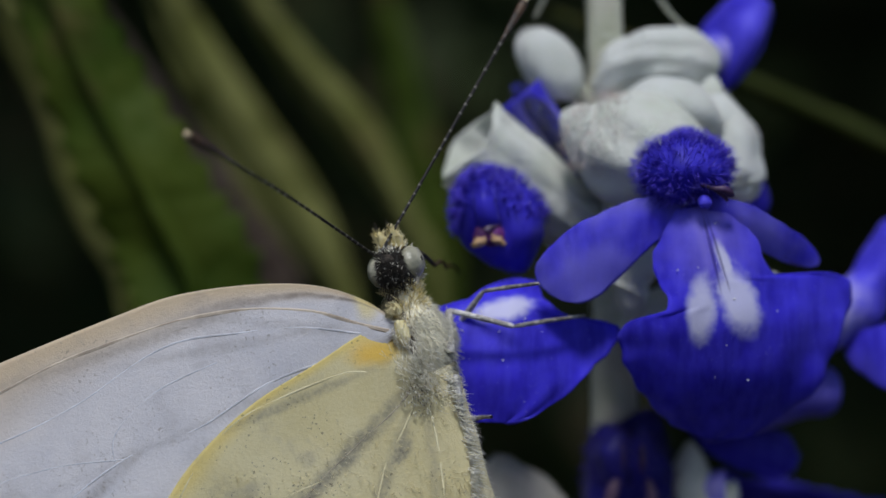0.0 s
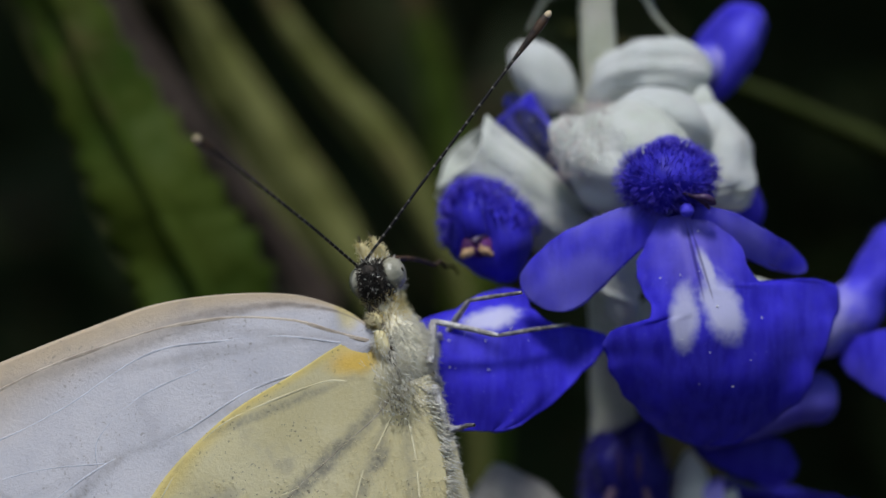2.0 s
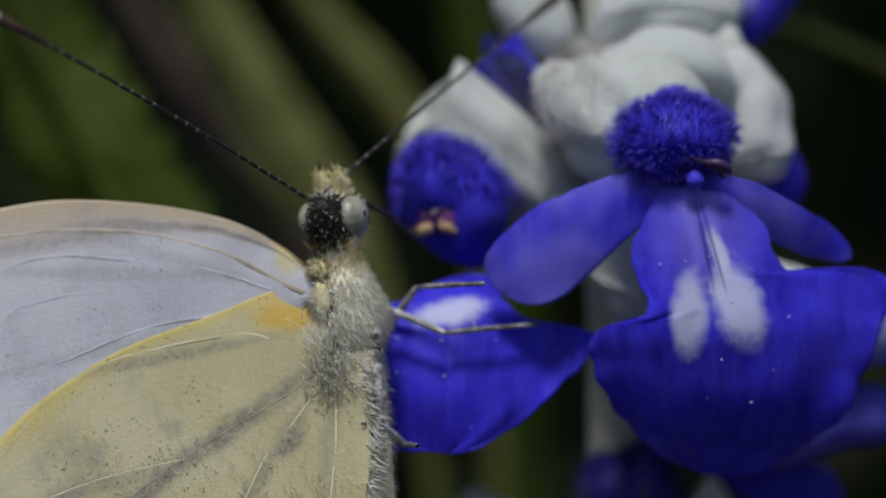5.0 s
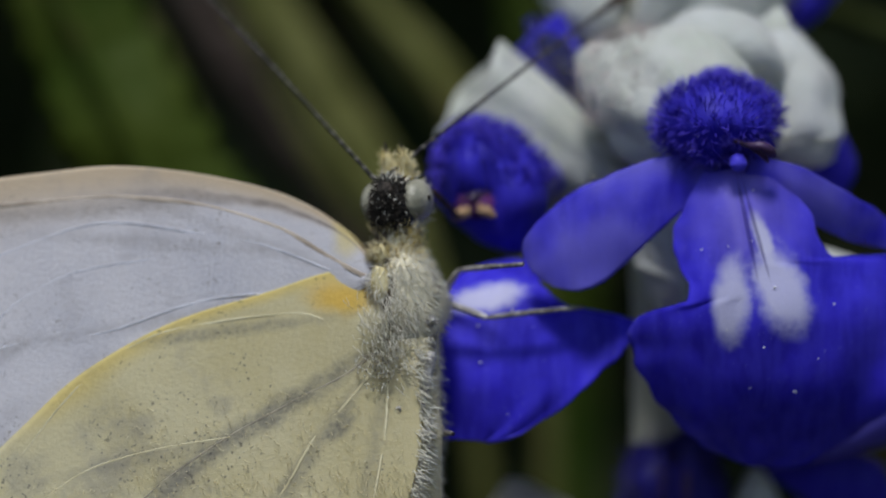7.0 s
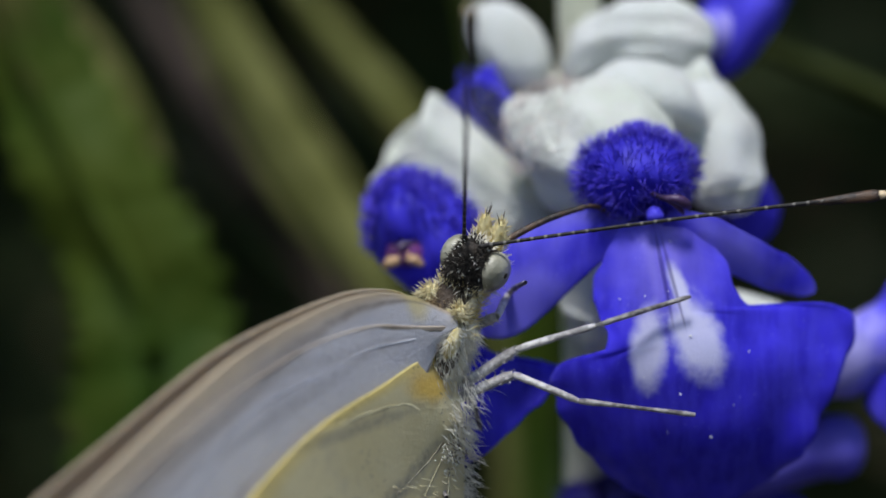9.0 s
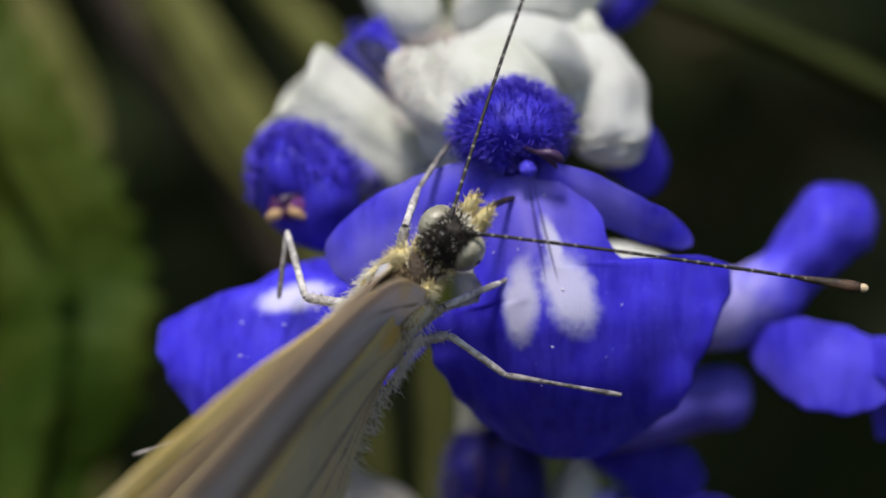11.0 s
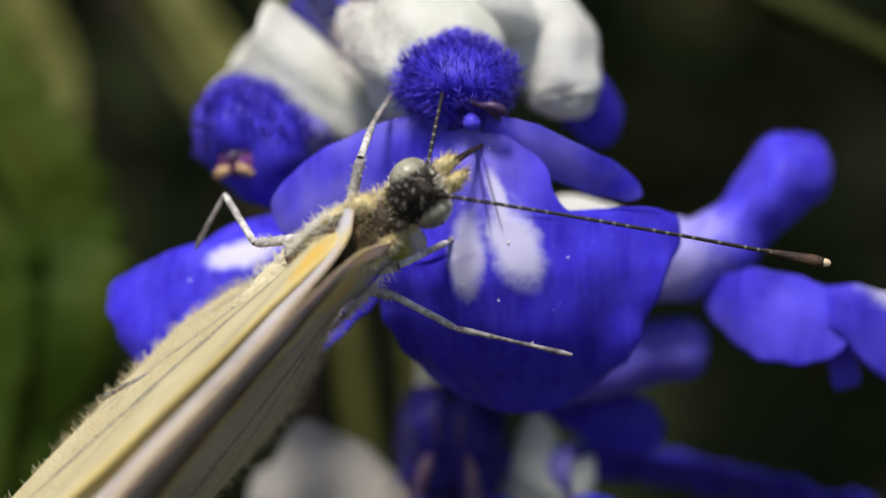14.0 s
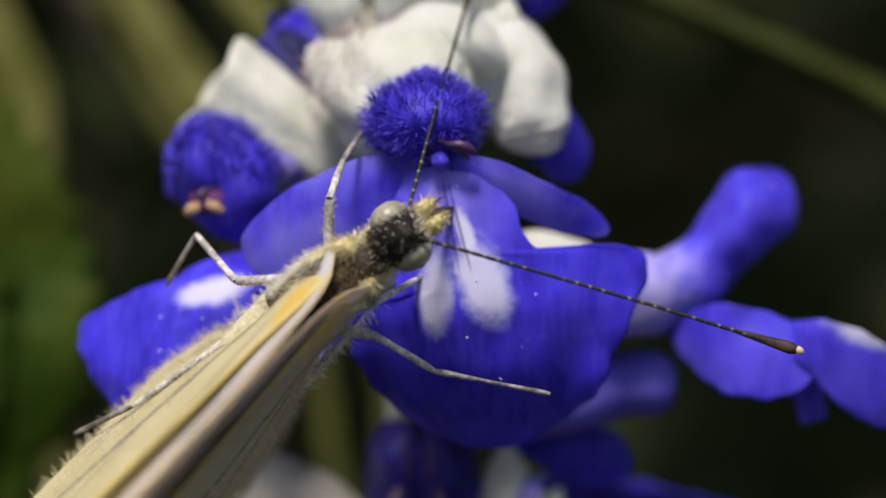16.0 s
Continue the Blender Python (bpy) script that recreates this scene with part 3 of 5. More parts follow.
part("pink_hair", hair_mesh(hair_roots(blob((8.4, 0.6, 4.6), (2.3, 2.6, 2.1)), 420, lambda p, n: n.y < -0.1 and p.z > 3.2, (0.2, 0, -0.3), 77, (8.4, 0.6, 4.6)), 0.6, 0.018, 0.4, seed=78), M_PINK_HAIR, fl, "brownish pink glandular hair", kind="stuff")
HOOD_A = (11.5, -3.7, 2.85)
hf = blob(HOOD_A, (2.22, 1.9, 1.62), 0.13, 0.7, 4.0, None,
          lambda d: 1 - 0.20 * math.exp(-((d.x - 0.22) / 0.16) ** 2) * (d.y < 0) * max(0.0, 0.4 - d.z) - 0.22 * max(0.0, -d.z) * abs(d.x))
hood(fl, hf, HOOD_A, 1700, lambda p, n: n.y < 0.45 and p.z > 1.45)
part("style", sheet(tube([(12.1, -5.1, 2.25), (12.6, -5.4, 2.05), (13.1, -5.45, 2.0), (13.6, -5.1, 1.7)], [(0, 0.12), (0.5, 0.16), (0.8, 0.2), (1, 0.04)], lump=0.1, seed=3.0), 18, 10, True), M_STYLE, fl, "dark forked style tip")
part("style", sheet(tube([(12.7, -5.35, 2.0), (13.1, -5.3, 1.75), (13.35, -5.0, 1.45)], [(0, 0.1), (0.6, 0.12), (1, 0.03)]), 10, 8, True), M_STYLE, fl, "dark forked style tip")
part("throat_knob", sheet(blob((12.25, -5.15, 1.42), (0.34, 0.28, 0.30), 0.2, 0.6, 5.0), 14, 18, True), M_BLUE, fl, "small blue knob in the throat")
part("calyx_lobe", sheet(tube([(9.6, 3.4, 2.0), (9.5, 2.0, -0.4), (9.5, 1.6, -2.6), (9.8, 1.8, -4.4)], [(0, 1.3), (0.4, 1.35), (0.75, 1.0), (1, 0.12)], 5, 0.05, 0.8, 0.12, 21.0), 30, 28, True), M_WOOL, fl, "grey-green lower lobe of the calyx")
LIP = [(12.0, -4.3, 1.2), (12.4, -4.9, -0.6), (12.75, -5.3, -2.6), (13.0, -5.3, -4.8), (13.2, -4.2, -7.3), (13.1, -1.5, -9.8)]
LIP_W = [(0, 0.9, 1.0), (0.10, 1.7, 1.8), (0.20, 2.5, 2.5), (0.32, 2.5, 2.8), (0.375, 2.4, 3.2), (0.395, 2.35, 5.6), (0.415, 2.3, 6.5), (0.44, 2.3, 6.9), (0.475, 2.4, 7.0),
         (0.495, 3.8, 7.0), (0.52, 4.3, 6.95), (0.57, 4.6, 6.7), (0.65, 4.45, 6.2), (0.75, 4.0, 5.4), (0.85, 3.2, 4.3), (0.93, 2.1, 2.9), (0.975, 1.2, 1.7), (1.0, 0.25, 0.3)]
part("lower_lip", sheet(petal(LIP, LIP_W, (1, 0.1, 0), (0, 1, 0), 0.17, 1.5, 0.35, 0.03, 2.0), 110, 60), M_LIP, fl, "broad blue lower lip with two white marks", pivot=(12, -4.5, 1), thick=0.14)
part("side_lobe", sheet(petal([(11.2, -4.0, 1.2), (9.2, -4.2, 0.55), (7.2, -4.7, -0.7), (5.75, -4.8, -1.85), (4.95, -4.5, -2.75)], [(0, 0.7, 0.6), (0.3, 1.5, 1.05), (0.6, 1.95, 1.35), (0.82, 1.65, 1.2), (0.94, 0.95, 0.8), (1, 0.15, 0.15)], (-0.5, 0, 0.85), (0, 1, 0), 0.16, 1.6, 0.15, 0.0, 5.0), 40, 26), M_PETAL, fl, "rounded side lobe", thick=0.12)
part("side_lobe", sheet(petal([(12.6, -4.4, 1.35), (14.4, -4.0, 0.75), (16.2, -2.8, -0.25), (17.5, -1.7, -0.95), (18.3, -1.2, -1.4)], [(0, 0.5, 0.4), (0.3, 1.05, 0.62), (0.6, 0.82, 0.66), (0.85, 0.46, 0.42), (0.95, 0.2, 0.2), (1, 0.03, 0.03)], (0.5, 0, 0.85), (0, 1, 0), 0.22, 1.6, 0.10, 0.0, 7.0), 40, 22), M_PETAL, fl, "narrow side lobe", thick=0.12)

# flower on which the butterfly stands
fl = flower("flower", [(7.0, 4.4, 0.6), (5.6, 3.4, 1.2), (4.2, 1.8, 1.0), (3.2, 0.6, 0.4)], "blue flower whose lip carries the butterfly")
calyx(fl, [(8.7, 4.8, -0.6), (6.9, 4.2, 0.7), (4.4, 3.5, 2.5), (1.75, 2.9, 4.35)], [(0, 0.8), (0.3, 1.45), (0.7, 2.05), (1, 2.35)], M_WOOL, "conical white woolly calyx", seed=2.0, teeth=3, tooth=0.05, lump=0.10)
HOOD_B = (2.95, -0.5, 0.45)
hf = blob(HOOD_B, (1.98, 1.8, 2.5), 0.18, 0.7, 9.0, Euler((0, radians(-32), 0)).to_matrix(), lambda d: 1 - 0.42 * math.exp(-((d.x + 0.30) ** 2 + (d.z + 0.10) ** 2) / 0.16) * (d.y < 0))
hood(fl, hf, HOOD_B, 1500, lambda p, n: n.y < 0.5 and p.z > 0.25 + 0.25 * (p.x - 3) and (p - Vector((2.2, -2.0, 0.1))).length > 1.35, seed=8, length=0.56)
part("hood_fold", sheet(petal([(2.1, -1.5, 2.5), (2.1, -2.35, 1.6), (2.3, -2.3, 0.7), (2.6, -1.7, 0.0)], [(0, 0.25, 0.25), (0.4, 0.5, 0.55), (0.8, 0.5, 0.5), (1, 0.2, 0.2)], (1, 0, 0.1), (0, 1, 0), 0.8, 1.5, 0.05, 0, 3), 20, 12), M_HOOD, fl, "smooth fold of the hood", thick=0.1)
for dx, dz, tw in ((-0.42, -0.05, -28), (0.42, 0.05, 32)):
    part("anther", sheet(blob((2.35 + dx, -1.95, -0.42 + dz), (0.42, 0.22, 0.20), 0.5, 0.5, dx, Euler((0, radians(tw), 0)).to_matrix()), 12, 16, True), M_ANTHER, fl, "tan pollen-dusted anther")
part("hood_lining", sheet(blob((2.45, -1.72, -0.12), (0.80, 0.34, 0.52), 0.2, 0.6, 2.0), 16, 20, True), M_MAROON, fl, "dark maroon lining of the hood")
part("filament", sheet(tube([(3.1, -1.2, 0.4), (2.6, -1.8, 0.3), (2.2, -2.0, 0.0)], [(0, 0.3), (1, 0.25)]), 8, 8, True), M_STYLE, fl, "dark purple filament")
LIP = [(4.0, -1.2, -2.2), (3.6, -2.4, -2.9), (3.3, -3.4, -3.7), (3.2, -4.1, -5.2), (3.1, -4.4, -7.0), (3.0, -4.0, -8.95)]
LIP_W = [(0, 0.8, 0.8), (0.2, 1.3, 1.5), (0.36, 2.0, 2.9), (0.42, 3.0, 5.2), (0.52, 4.6, 5.4), (0.62, 5.7, 4.9), (0.7, 5.7, 4.2), (0.8, 5.2, 3.4), (0.9, 4.4, 2.2), (0.97, 3.3, 1.0), (1.0, 2.6, 0.2)]
part("lower_lip", sheet(petal(LIP, LIP_W, (1, 0.05, 0), (0, 1, 0), 0.13, 1.5, 0.40, 0.03, 12.0), 80, 50), M_LIP_LEFT, fl, "folded blue lower lip with a white mark", pivot=(3.6, -2.5, -2.3), thick=0.14)

# flowers seen from behind and from the side, higher up the spike
fl = flower("flower", [(10, 5.5, 5), (12, 4.8, 5), (14, 4.6, 4.5), (15, 4.8, 3.5)], "half-hidden flower in a big white calyx")
calyx(fl, [(10.8, 5.6, 6.6), (12.6, 4.7, 6.5), (13.9, 3.9, 5.5), (14.5, 3.3, 4.1), (14.7, 3.0, 2.7), (14.6, 3.0, 1.7)], [(0, 0.8), (0.25, 1.4), (0.5, 1.65), (0.72, 1.62), (0.92, 1.1), (1, 0.2)], M_WOOL_WHITE, "swollen white felted calyx", seed=3.0, lump=0.22, teeth=0, ribs=5)
part("calyx_lobe", sheet(blob((13.1, 2.9, 4.7), (1.75, 1.3, 2.0), 0.22, 0.9, 33.0, Euler((0, radians(20), 0)).to_matrix()), 30, 36, True), M_WOOL_WHITE, fl, "swollen white side of the calyx")
part("calyx_tooth", sheet(tube([(13.2, 3.9, 5.9), (13.6, 3.7, 6.8), (13.75, 3.7, 7.5), (13.8, 3.75, 8.0)], [(0, 1.0), (0.45, 0.75), (0.8, 0.35), (1, 0.06)], lump=0.1, seed=6.0), 20, 20, True), M_WOOL, fl, "cream pointed tooth of the calyx")
part("side_lobe", sheet(petal([(14.5, 4.6, 3.6), (15.4, 4.8, 2.6), (15.9, 5.2, 1.4), (15.5, 5.4, 0.6)], [(0, 0.9, 0.9), (0.5, 1.3, 1.2), (0.85, 0.9, 0.9), (1, 0.1, 0.1)], (0.9, 0.2, 0.4), (0, 1, 0), 0.2, 1.5, 0.2, 0, 3), 24, 16), M_PETAL_SHADE, fl, "folded blue lobe under the calyx", thick=0.12)
fl = flower("flower", [(9.5, 6, 9), (11.5, 5.6, 9.2), (13.2, 6, 9.0), (14.4, 6.8, 9.2)], "blue flower turned away from the camera")
calyx(fl, [(8.6, 6.2, 7.6), (10.0, 5.0, 8.7), (12.0, 4.6, 8.9), (13.8, 5.2, 8.2)], [(0, 0.8), (0.3, 1.35), (0.7, 1.5), (0.92, 1.3), (1, 0.3)], M_WOOL_WHITE, "tubular white woolly calyx", seed=4.0, fuzz=500, teeth=0)
part("corolla", sheet(tube([(14.0, 7.0, 7.3), (14.7, 7.4, 8.7), (15.7, 7.8, 10.6), (16.9, 8.1, 12.4)], [(0, 0.4), (0.25, 1.5), (0.6, 2.1), (0.88, 1.5), (1, 0.15)], 3, 0.10, 0.7, 0.25, 6.0), 30, 28, True), M_BLUE, fl, "closed blue petals", thick=0.08)
fl = flower("flower", [(7.6, 5.5, 2.2), (6.6, 4.8, 4.0), (5.2, 4.3, 5.8), (4.2, 4.2, 7.0)], "glossy dark blue closed corolla between two calyces")
part("corolla", sheet(tube([(7.4, 4.6, 2.4), (6.6, 4.0, 3.9), (5.5, 3.7, 5.5), (4.6, 3.9, 6.7), (3.9, 4.3, 7.5)], [(0, 0.35), (0.35, 0.66), (0.7, 0.85), (0.92, 0.6), (1, 0.1)], 2, 0.12, 0.8, 0.10, 3.0), 30, 24, True),
     plain_mat("glossy blue", (0.008, 0.007, 0.09), (0.03, 0.03, 0.30), 1.1, 0.08, 1.0, 0.30, spec=1.0), fl, "glossy blue petals", thick=0.06)

# flower off to the side, seen in profile
fl = flower("flower", [(15, 5.0, -4.6), (17.2, 4.6, -4.8), (19.0, 4.2, -4.7), (20.5, 4.2, -4.3)], "blue flower in profile with a raised hood")
calyx(fl, [(9.8, 6.4, -4.6), (12.4, 4.6, -4.2), (15.2, 3.2, -3.4), (18.6, 2.9, -3.1)], [(0, 0.9), (0.3, 1.7), (0.65, 1.8), (0.85, 1.1), (1, 0.12)], M_WOOL_WHITE, "long white woolly calyx", seed=5.0, fuzz=700, teeth=0, lump=0.15)
sf = tube([(16.8, 3.3, -3.6), (18.8, 3.7, -4.1), (20.4, 4.2, -3.9), (22.0, 4.8, -2.5), (23.7, 5.4, -0.75), (25.4, 5.9, -0.1)], [(0, 1.1), (0.22, 1.8), (0.42, 1.55), (0.6, 1.35), (0.78, 1.6), (0.9, 1.45), (0.97, 0.8), (1, 0.05)], lump=0.4, seed=8.0)
part("hood", sheet(sf, 44, 30, True), M_SLEEVE, fl, "raised blue hood paling to a lilac tube", thick=0.06)
part("bristles", hair_mesh(hair_roots(sf, 420, lambda p, n: n.z > 0.0 and p.x > 22, (0, 0, 0.1), 15, (22, 5, -2)), 0.24, 0.016, 0.35, seed=16), M_BLUE_HAIR, fl, "short violet bristles", kind="stuff")
part("lower_lip", sheet(petal([(20.6, 3.6, -5.4), (22.2, 2.0, -5.5), (24.0, 1.4, -6.0), (26.4, 1.9, -6.5)], [(0, 0.6, 0.4), (0.15, 1.2, 0.9), (0.4, 1.85, 1.4), (0.65, 2.0, 1.6), (0.84, 1.6, 1.3), (0.95, 0.9, 0.8), (1, 0.12, 0.12)], (0.1, 0.25, 1), (0, 0.6, -0.5), 0.15, 1.5, 0.3, 0.0, 21), 34, 24), M_BLUE, fl, "spreading blue lip lobe", thick=0.12)
part("lower_lip", sheet(petal([(24.6, 2.4, -5.7), (26.2, 1.6, -5.5), (27.8, 1.6, -6.2), (29.2, 2.4, -7.6), (30.0, 3.2, -9.0)], [(0, 0.5, 0.4), (0.3, 1.5, 0.7), (0.6, 1.9, 1.0), (0.85, 1.4, 0.9), (1, 0.3, 0.2)], (0.45, 0.1, 0.9), (0, 0.8, -0.4), 0.18, 1.5, 0.3, 0.0, 25), 34, 24), M_PALE, fl, "blue lip lobe with a white saddle", thick=0.12)
part("lip_fold", sheet(petal([(25.4, 3.0, -6.2), (25.7, 3.0, -7.4), (26.0, 3.4, -8.4), (26.2, 3.7, -9.2)], [(0, 0.5, 0.5), (0.5, 0.5, 0.6), (0.9, 0.55, 0.6), (1, 0.35, 0.4)], (1, 0.1, 0.1), (0, 1, 0), 0.2, 1.5, 0.1, 0, 27), 16, 10), M_BLUE, fl, "small folded tip of the lip", thick=0.12)

# lower whorl, partly hidden under the big lip
fl = flower("flower", [(12, 6.5, -8.6), (14, 6.2, -8.6), (16.6, 5.8, -8.2), (18.6, 5.6, -7.9)], "pale blue bud under the lip")
part("corolla", sheet(tube([(13.6, 6.2, -9.3), (16.0, 5.8, -8.7), (18.2, 5.4, -8.0), (19.6, 5.2, -7.9), (20.6, 5.2, -8.0)], [(0, 1.2), (0.4, 1.35), (0.75, 1.3), (0.93, 0.8), (1, 0.05)], lump=0.15, seed=9.0), 28, 24, True), M_LILAC, fl, "closed lilac petals", thick=0.08)
fl = flower("flower", [(10, 7, -11.5), (9.9, 6.6, -11.6), (9.8, 6.0, -11.8), (9.7, 5.4, -12.2)], "dark blue flower below the big lip")
LH = (9.9, 5.6, -11.9)
hf = blob(LH, (2.2, 1.6, 2.6), 0.28, 0.6, 19.0, None, lambda d: (abs(d.x) ** 4 + abs(d.y) ** 4 + abs(d.z) ** 4) ** -0.11 * (1 - 0.30 * math.exp(-(d.x / 0.18) ** 2) * (d.y < 0)))
hood(fl, hf, LH, 800, lambda p, n: n.y < 0.4, "shaded violet fuzzy hood", 0.5, 18, 0.02, M_HOOD_SHADE, M_BRISTLE_SHADE)
for dx in (-0.5, 0.55):
    part("filament", sheet(tube([(9.9 + dx * 1.2, 4.7, -11.6), (9.85 + dx * 1.8, 4.2, -12.8), (9.8 + dx * 2.4, 4.1, -14.4)], [(0, 0.16), (0.5, 0.30), (1, 0.36)], lump=0.2, seed=dx), 14, 12, True), M_MAUVE, fl, "dull pinkish filament")
    part("anther", sheet(blob((9.9 + dx, 4.25, -11.3), (0.16, 0.2, 0.8), 0.3, 0.6, dx), 10, 12, True), M_STYLE, fl, "brown anther inside the hood")
LIP = [(10.3, 4.0, -14.4), (10.6, 2.4, -14.9), (10.9, 1.5, -16.2), (11.0, 1.2, -18.4), (10.8, 1.8, -21.0)]
part("lower_lip", sheet(petal(LIP, [(0, 1.5, 1.5), (0.15, 2.6, 3.2), (0.3, 5.0, 6.0), (0.45, 6.6, 6.6), (0.7, 5.6, 5.6), (0.9, 3.0, 3.0), (1, 0.5, 0.5)], (1, 0, 0), (0, 1, 0), 0.13, 1.5, 0.8, 0.0, 31), 70, 56), M_LIP_LOW, fl, "broad blue lower lip", pivot=(10.6, 2, -14.0), thick=0.14)
calyx(fl, [(10.6, 7.8, -18.0), (12.4, 7.8, -16.0), (13.3, 7.6, -14.2), (13.3, 7.4, -12.4), (13.2, 7.4, -10.6)], [(0, 1.0), (0.3, 1.7), (0.55, 1.75), (0.78, 0.95), (1, 0.06)], M_WOOL, "grey-white pointed calyx", seed=6.0, fuzz=700, teeth=0, lump=0.15, ribs=4)
part("calyx_tooth", sheet(tube([(13.6, 7.4, -15.4), (14.5, 7.3, -14.2), (15.2, 7.3, -13.2), (15.6, 7.4, -12.6)], [(0, 1.3), (0.4, 1.0), (0.8, 0.4), (1, 0.05)], lump=0.12, seed=5.0), 20, 22, True), M_WOOL, fl, "small pointed tooth of the calyx")
fl = flower("flower", [(5.5, 8.3, -18.4), (4.8, 7.8, -16.8), (4.3, 7.4, -15.4), (3.9, 7.1, -14.2)], "calyx with its flower hidden behind")
calyx(fl, [(5.6, 8.4, -19.0), (4.8, 7.8, -16.6), (4.1, 7.2, -14.4), (3.6, 6.8, -12.6), (3.3, 6.5, -11.3)], [(0, 2.6), (0.3, 3.3), (0.6, 2.5), (0.85, 1.0), (1, 0.06)], M_WOOL_SHADE, "broad grey woolly calyx toned for shade", seed=7.0, fuzz=500, teeth=0, lump=0.12, ribs=4)
calyx(fl, [(8.4, 9.6, -16.0), (5.6, 9.8, -15.6), (2.6, 9.4, -15.2), (0.4, 9.0, -15.0)], [(0, 0.9), (0.35, 1.5), (0.7, 1.8), (0.9, 1.3), (1, 0.3)], M_WOOL_SHADE, "lower grey woolly calyx toned for shade", seed=8.0, fuzz=500, lump=0.15, teeth=0)
fl = flower("flower", [(11, 7.6, -13), (12.5, 7.4, -13.2), (13.6, 7.2, -13.2), (15, 7.0, -13.2)], "shaded blue flower low on the spike")
# shade is in this lip's colour; it also tilts down to darken further
part("lower_lip", sheet(petal([(14.4, 11.0, -13.1), (18.2, 12.4, -13.6), (21.8, 12.6, -14.2), (24.9, 12.6, -14.8), (27.3, 13.0, -15.5)], [(0, 0.6, 0.6), (0.25, 1.2, 0.7), (0.6, 1.7, 0.9), (0.85, 1.4, 0.9), (1, 0.5, 0.4)], (0.1, -0.65, 0.8), (0, 1, -0.3), 0.2, 1.5, 0.8, 0.0, 35), 44, 24), M_PETAL_SHADE, fl, "wavy blue lip", thick=0.12)
part("side_lobe", sheet(petal([(13.6, 6.6, -9.4), (15.2, 6.4, -10.2), (17.0, 6.2, -11.0), (18.6, 6.4, -11.6)], [(0, 0.8, 0.8), (0.4, 1.4, 1.3), (0.8, 1.2, 1.1), (1, 0.3, 0.3)], (0.4, 0.1, 0.9), (0, 1, 0), 0.2, 1.5, 0.3, 0.02, 37), 26, 18), M_PETAL_SHADE, fl, "dark blue shaded lobe", thick=0.12)

# buds at the top of the spike


def bud(centre, axes, tilt, foot, label, seed):
    f = blob(centre, axes, 0.10, 0.9, seed, Euler((0, radians(tilt), 0)).to_matrix())
    ob = part("bud", sheet(f, 32, 40, True), M_WOOL_WHITE, spike, label)
    part("wool", hair_mesh(hair_roots(f, 500, None, (0, 0, 0), int(seed), centre), 0.28, 0.011, 0.6, seed=int(seed)), M_WOOL_HAIR, ob, "fine white wool", kind="stuff")
    part("stalk", sheet(tube([foot, tuple((Vector(foot) + Vector(centre)) / 2), centre], [(0, 0.5), (1, 0.8)]), 8, 12, True), M_WOOL_STEM, ob, "short green stalk")


bud((5.75, 5.2, 8.6), (1.45, 1.5, 2.1), -38, (8.3, 6.2, 6.2), "closed white woolly bud", 41.0)
bud((6.2, 5.6, 14.8), (1.9, 1.9, 2.0), -40, (8.4, 5.8, 12.8), "closed white woolly bud", 43.0)
bud((8.8, 7.6, 15.2), (2.0, 1.8, 2.3), 0, (8.4, 5.8, 12.8), "closed white woolly bud", 45.0)
bud((11.2, 5.8, 14.9), (1.9, 1.9, 2.1), 40, (8.4, 5.8, 12.8), "closed white woolly bud", 47.0)
for k, (a, b, c) in enumerate((((6.2, 5, 13), (5.6, 5.4, 12.2), (5.0, 5.8, 11.0)), ((10.9, 5.5, 13), (11.6, 5.6, 11.6), (13.0, 5.8, 10.2)))):
    part("bract", sheet(tube([a, b, c], [(0, 0.22), (1, 0.06)]), 10, 8, True), M_WOOL_STEM, spike, "thin withered bract")
# drops added where glints belong, some on the glossy corolla
for k, (x, y, z, r) in enumerate(((7.45, 2.75, 1.7, 0.20), (6.42, 2.3, 1.05, 0.18), (4.9, 1.6, 3.4, 0.09), (5.1, 2.6, 6.3, 0.10), (6.95, 2.5, 1.3, 0.10), (7.6, -1.1, 4.7, 0.10), (8.3, -1.6, 4.2, 0.08), (8.0, -1.4, 5.4, 0.08), (7.2, -0.6, 5.2, 0.07), (5.5, 3.0, 5.75, 0.16), (5.9, 3.1, 5.1, 0.12), (6.3, 3.3, 4.5, 0.10), (4.2, 1.3, 3.9, 0.09), (5.5, 2.1, 2.6, 0.08), (9.2, -1.9, 5.2, 0.07), (13.6, 2.0, 6.4, 0.07))):
    part("glint_drop", sheet(blob((x, y, z), (r, r, r)), 10, 14, True), M_GLINT_DROP, spike, "tiny clear drop added for a glint")
rng = random.Random(97)
